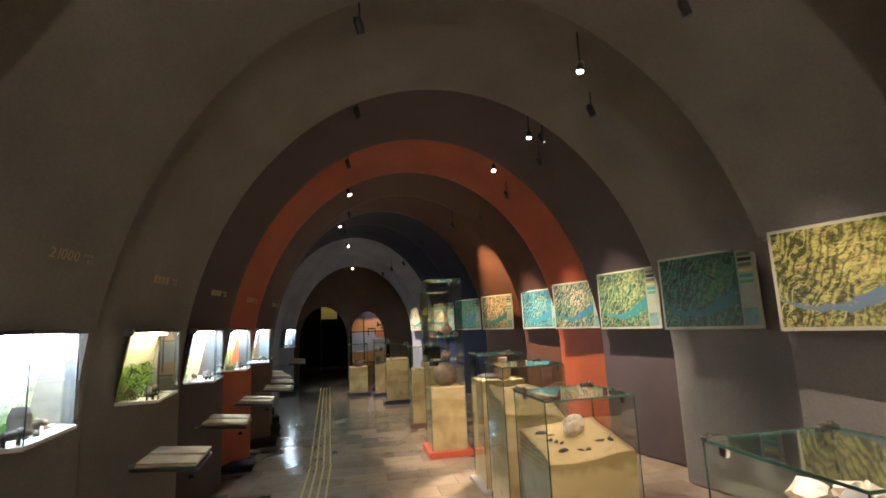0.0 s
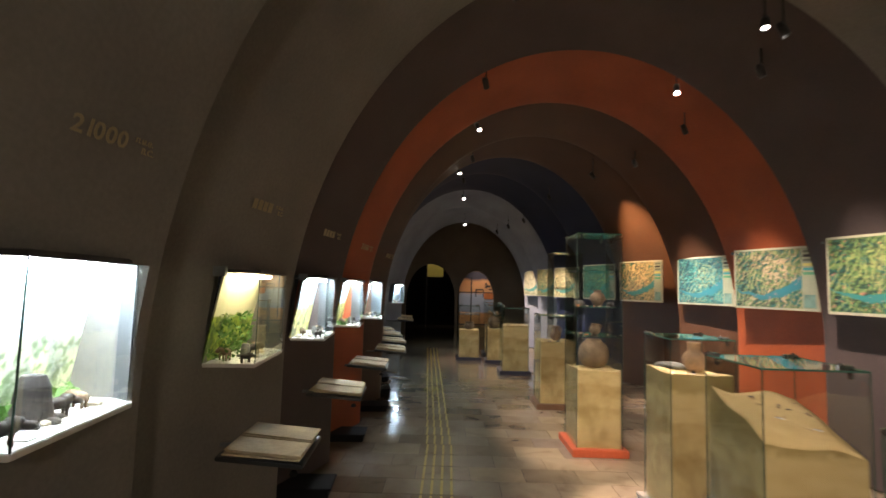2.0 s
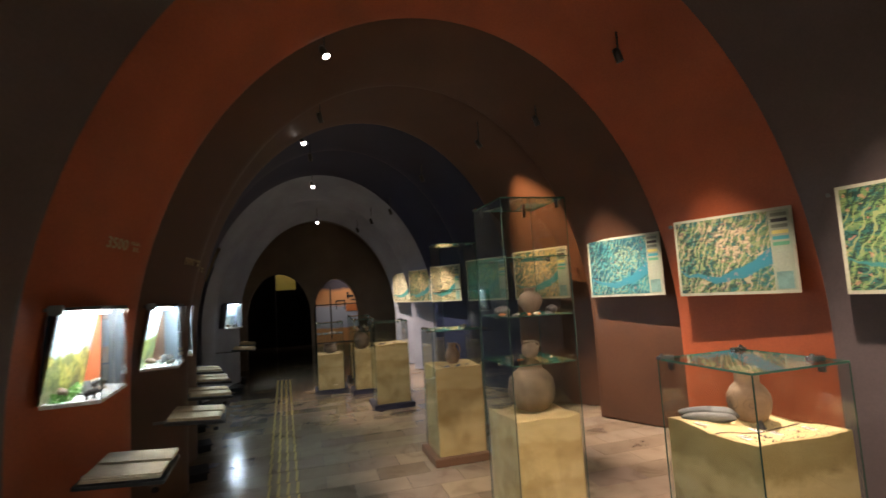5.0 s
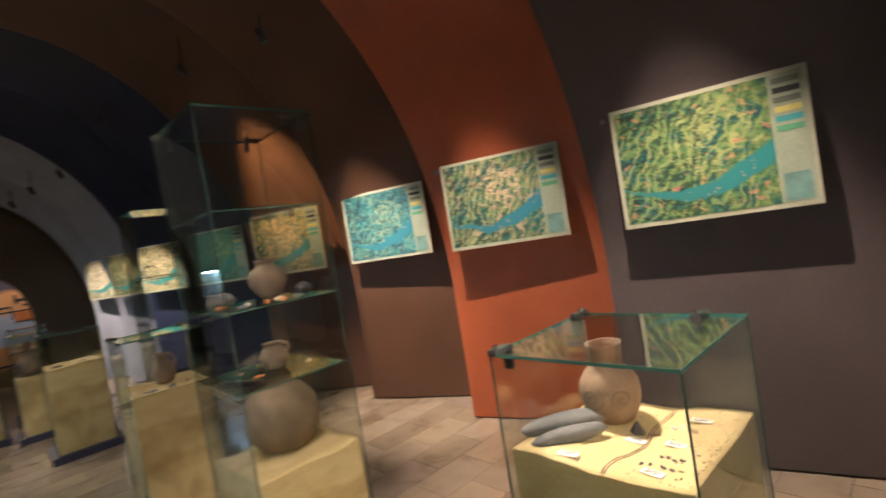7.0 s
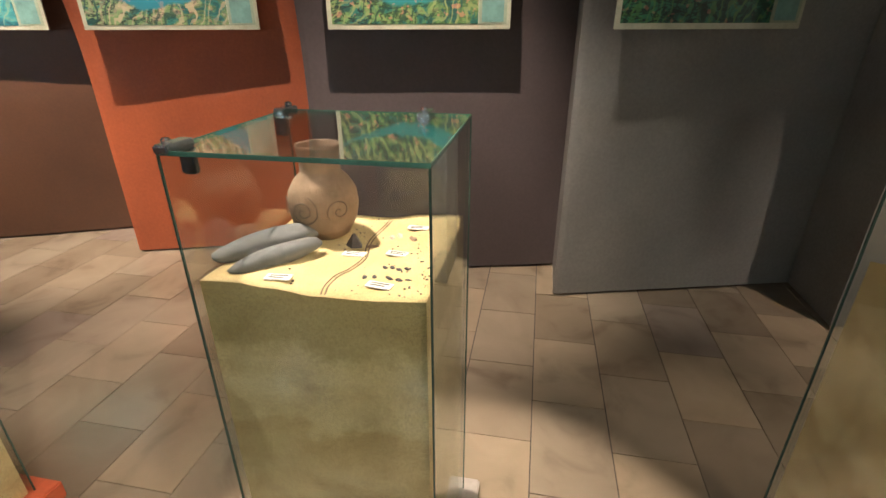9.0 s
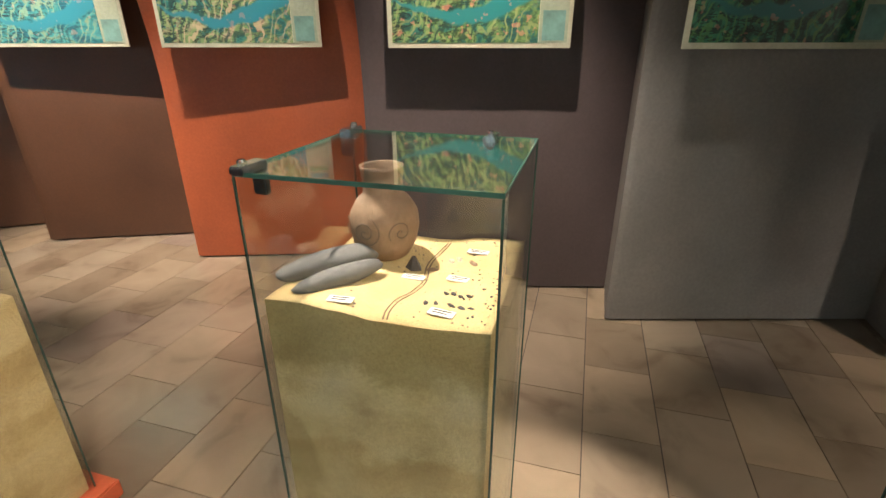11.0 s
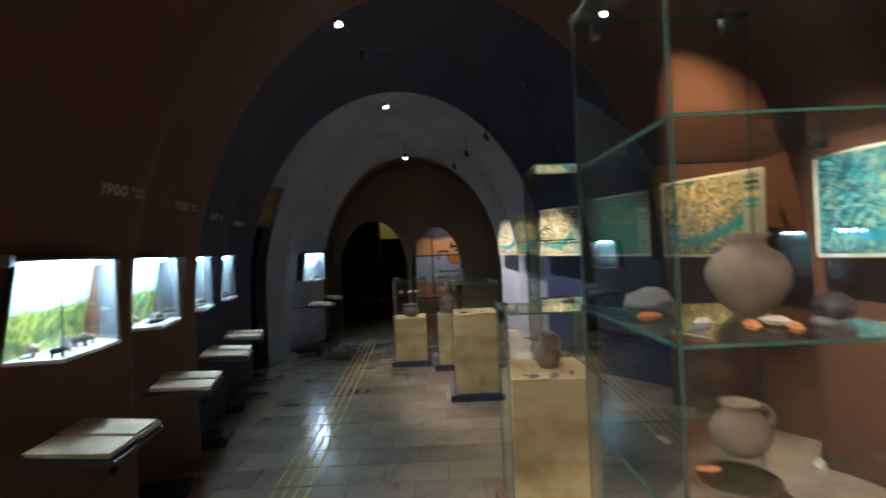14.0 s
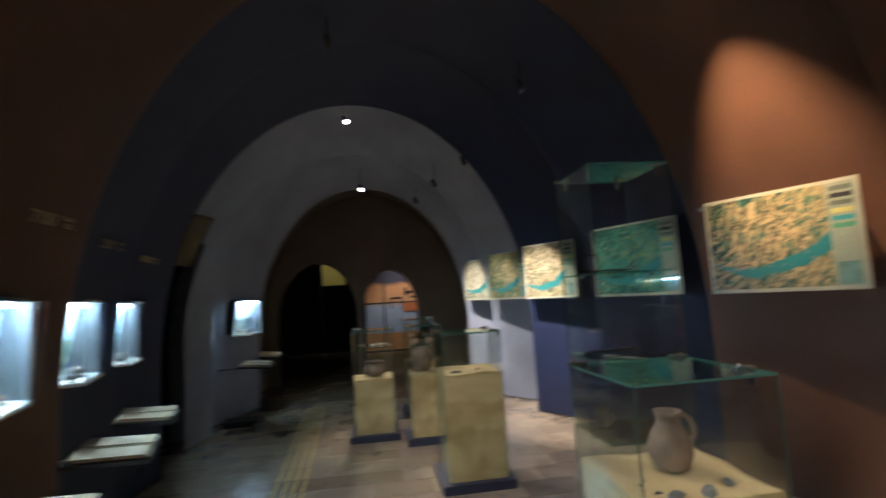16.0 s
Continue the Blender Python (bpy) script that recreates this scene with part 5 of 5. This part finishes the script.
for k in range(3):
    stone_find("small_find", 0.70 + 0.08 * k, 11.93, 1.028, (0.03, 0.028, 0.035), METAL if k == 1 else CLAY, "small vessel on a glass shelf", "find", k * 30, 197 + k, "small shelf finds")

pot("round_urn", 0.86, 13.2, 0.705, [(a * 0.75, b * 0.8) for a, b in big], CLAY, "pale round clay urn under glass", 23)
for k in range(3):
    stone_find("small_find", 0.76 + 0.1 * k, 13.15, 1.008, (0.03, 0.025, 0.03), BONE if k != 1 else METAL, "small pale find on a glass shelf", "find", k * 40, 203 + k, "small shelf finds")
# two bronze neck rings upright on the sand of the narrow case
for x in (0.72, 0.86):
    t = thing("neck_ring", x, 11.86, 0.73, "upright bronze neck ring on sand under glass", "ring", "upright neck rings", 15)
    bm = bmesh.new()
    rows = []
    for k in range(25):
        a = math.radians(-70 + 320 * k / 24)
        c = Vector((0.075 * math.cos(a), 0, 0.08 + 0.075 * math.sin(a)))
        rows.append([bm.verts.new(c + Vector((math.cos(a) * math.cos(q), math.sin(q), math.sin(a) * math.cos(q))) * 0.008) for q in (0, 1.57, 3.14, 4.71)])
    for p, q in zip(rows, rows[1:]):
        for j in range(4):
            bm.faces.new((p[j], p[(j + 1) % 4], q[(j + 1) % 4], q[j]))
    part("ring", bm, BRONZE, t, smooth=True)


# ---- years lettered on the left wall ----
LETTER = rough_mat("ochre_letter_paint", (0.40, 0.335, 0.20), 0.6, bump=0.02)


def year_sign(bay, f, text, size):
    p = bay_point(bay, -1, f, 1.98)
    q = bay_point(bay, -1, f + 0.1, 1.98)
    r = bay_point(bay, -1, f, 2.08)
    ax = (q - p).normalized()
    az = (r - p).normalized()
    m = Matrix((ax, az, ax.cross(az))).transposed().to_4x4()
    m.translation = p + ax.cross(az).normalized() * 0.016
    sign = new("year_sign")
    sign.matrix_basis = m
    tagged(sign, "ochre year %s lettered on the wall" % (text or "number"), "lettering", "year lettering")

    def glyph(name, body, size, x, y):
        cu = bpy.data.curves.new("glyph", "FONT")
        cu.body, cu.size, cu.extrude, cu.offset, cu.resolution_u = body, size, 0.001, size * 0.02, 4
        tmp = new("glyph_text", cu)
        me = bpy.data.meshes.new_from_object(tmp.evaluated_get(bpy.context.evaluated_depsgraph_get()))
        bpy.data.objects.remove(tmp)
        me.materials.append(LETTER)
        ob = new(name, me)
        ob.parent = sign
        ob.matrix_basis = pose(x, y, 0)
        return max(v.co.x for v in me.vertices)

    w = 0.0
    for k in range(len(text) or 4):
        if text:
            w += glyph("digit", text[k], size, w, 0.0) + size * 0.06
        else:
            part("digit", boxed(w, w + size * 0.45, 0.0, size * 0.7, -0.001, 0.001), LETTER, sign)
            w += size * 0.58
    glyph("era_letters", "\u043f.\u043d.\u0435.", size * 0.40, w + 0.02, size * 0.44)
    glyph("era_letters", "B.C.", size * 0.40, w + 0.05, size * 0.02)


for bay, f, text, size in [(2, 0.72, "21000", 0.07), (3, 0.62, "", 0.08), (4, 0.64, "", 0.08), (5, 0.70, "3500", 0.09), (6, 0.80, "1900", 0.085), (7, 0.70, "700", 0.085), (8, 0.68, "200", 0.085), (9, 0.6, "", 0.08)]:
    year_sign(bay, f, text, size)

# ---- the painted mural beyond the right opening and the yellow panel beyond the left ----
def mural_mat():
    m, nt, b = base_mat("mural_paint")
    tc = nt.nodes.new("ShaderNodeTexCoord")
    sep = nt.nodes.new("ShaderNodeSeparateXYZ")
    nt.links.new(tc.outputs["Object"], sep.inputs[0])
    n = node(nt, "ShaderNodeTexNoise", Scale=4.0, Detail=5.0)
    nt.links.new(tc.outputs["Object"], n.inputs["Vector"])
    s = nt.nodes.new("ShaderNodeMath")
    s.operation = "MULTIPLY_ADD"
    s.inputs[1].default_value = 0.16
    nt.links.new(n.outputs["Fac"], s.inputs[0])
    nt.links.new(sep.outputs["Z"], s.inputs[2])
    half = nt.nodes.new("ShaderNodeMath")
    half.operation = "MULTIPLY"
    half.inputs[1].default_value = 0.4
    nt.links.new(s.outputs[0], half.inputs[0])
    c = ramp(nt, half.outputs[0], [(0.15, (0.16, 0.12, 0.05)), (0.2, (0.50, 0.25, 0.09)), (0.34, (0.55, 0.28, 0.11)), (0.36, (0.34, 0.42, 0.55)), (0.58, (0.38, 0.46, 0.58)), (0.62, (0.62, 0.33, 0.15)), (0.76, (0.55, 0.27, 0.11)), (0.80, (0.04, 0.04, 0.06))])
    nt.links.new(c, b.inputs["Base Color"])
    b.inputs["Roughness"].default_value = 0.7
    return m


MURAL = mural_mat()
mur = thing("mural", 0.85, 17.45, 0.0, "painted mural of ochre cliffs, blue water and dark figures", "mural")
part("painted_board", boxed(-0.75, 0.9, 0, 0.03, 0.0, 2.4, 0.004), MURAL, mur)
for x0, x1, z0, z1 in [(-0.75, 0.9, 1.44, 1.47), (-0.36, -0.32, 0.5, 1.95), (-0.2, 0.06, 1.53, 1.57), (-0.2, -0.17, 1.32, 1.55), (0.04, 0.07, 1.30, 1.55), (0.12, 0.3, 1.64, 1.70), (0.12, 0.17, 1.60, 1.78), (0.24, 0.44, 1.54, 1.58), (-0.75, 0.9, 0.38, 0.42)]:
    part("dark_figure", boxed(x0, x1, -0.006, -0.001, z0, z1), INK, mur)
part("orange_patch", boxed(0.08, 0.52, -0.02, -0.002, 1.24, 1.44, 0.01), SHERD, mur)
sign = thing("yellow_panel", -0.8, 20.2, 2.0, "yellow panel hung in the dark room beyond", "panel")
part("panel", boxed(-0.3, 0.32, 0, 0.02, 0.0, 0.62, 0.004), rough_mat("yellow_panel_print", (0.55, 0.48, 0.10), 0.5), sign)
part("rail", boxed(-0.34, -0.30, 0.0, 0.03, -2.0, 1.2), FIXTURE, sign)
for x, y, z, tx, ty, tz, p in [(0.9, 16.6, 2.9, 0.85, 17.45, 1.2, 90), (-0.8, 19.3, 3.0, -0.8, 20.2, 2.2, 12)]:
    spot_lamp(x, y, z, (tx, ty, tz), p, 70)
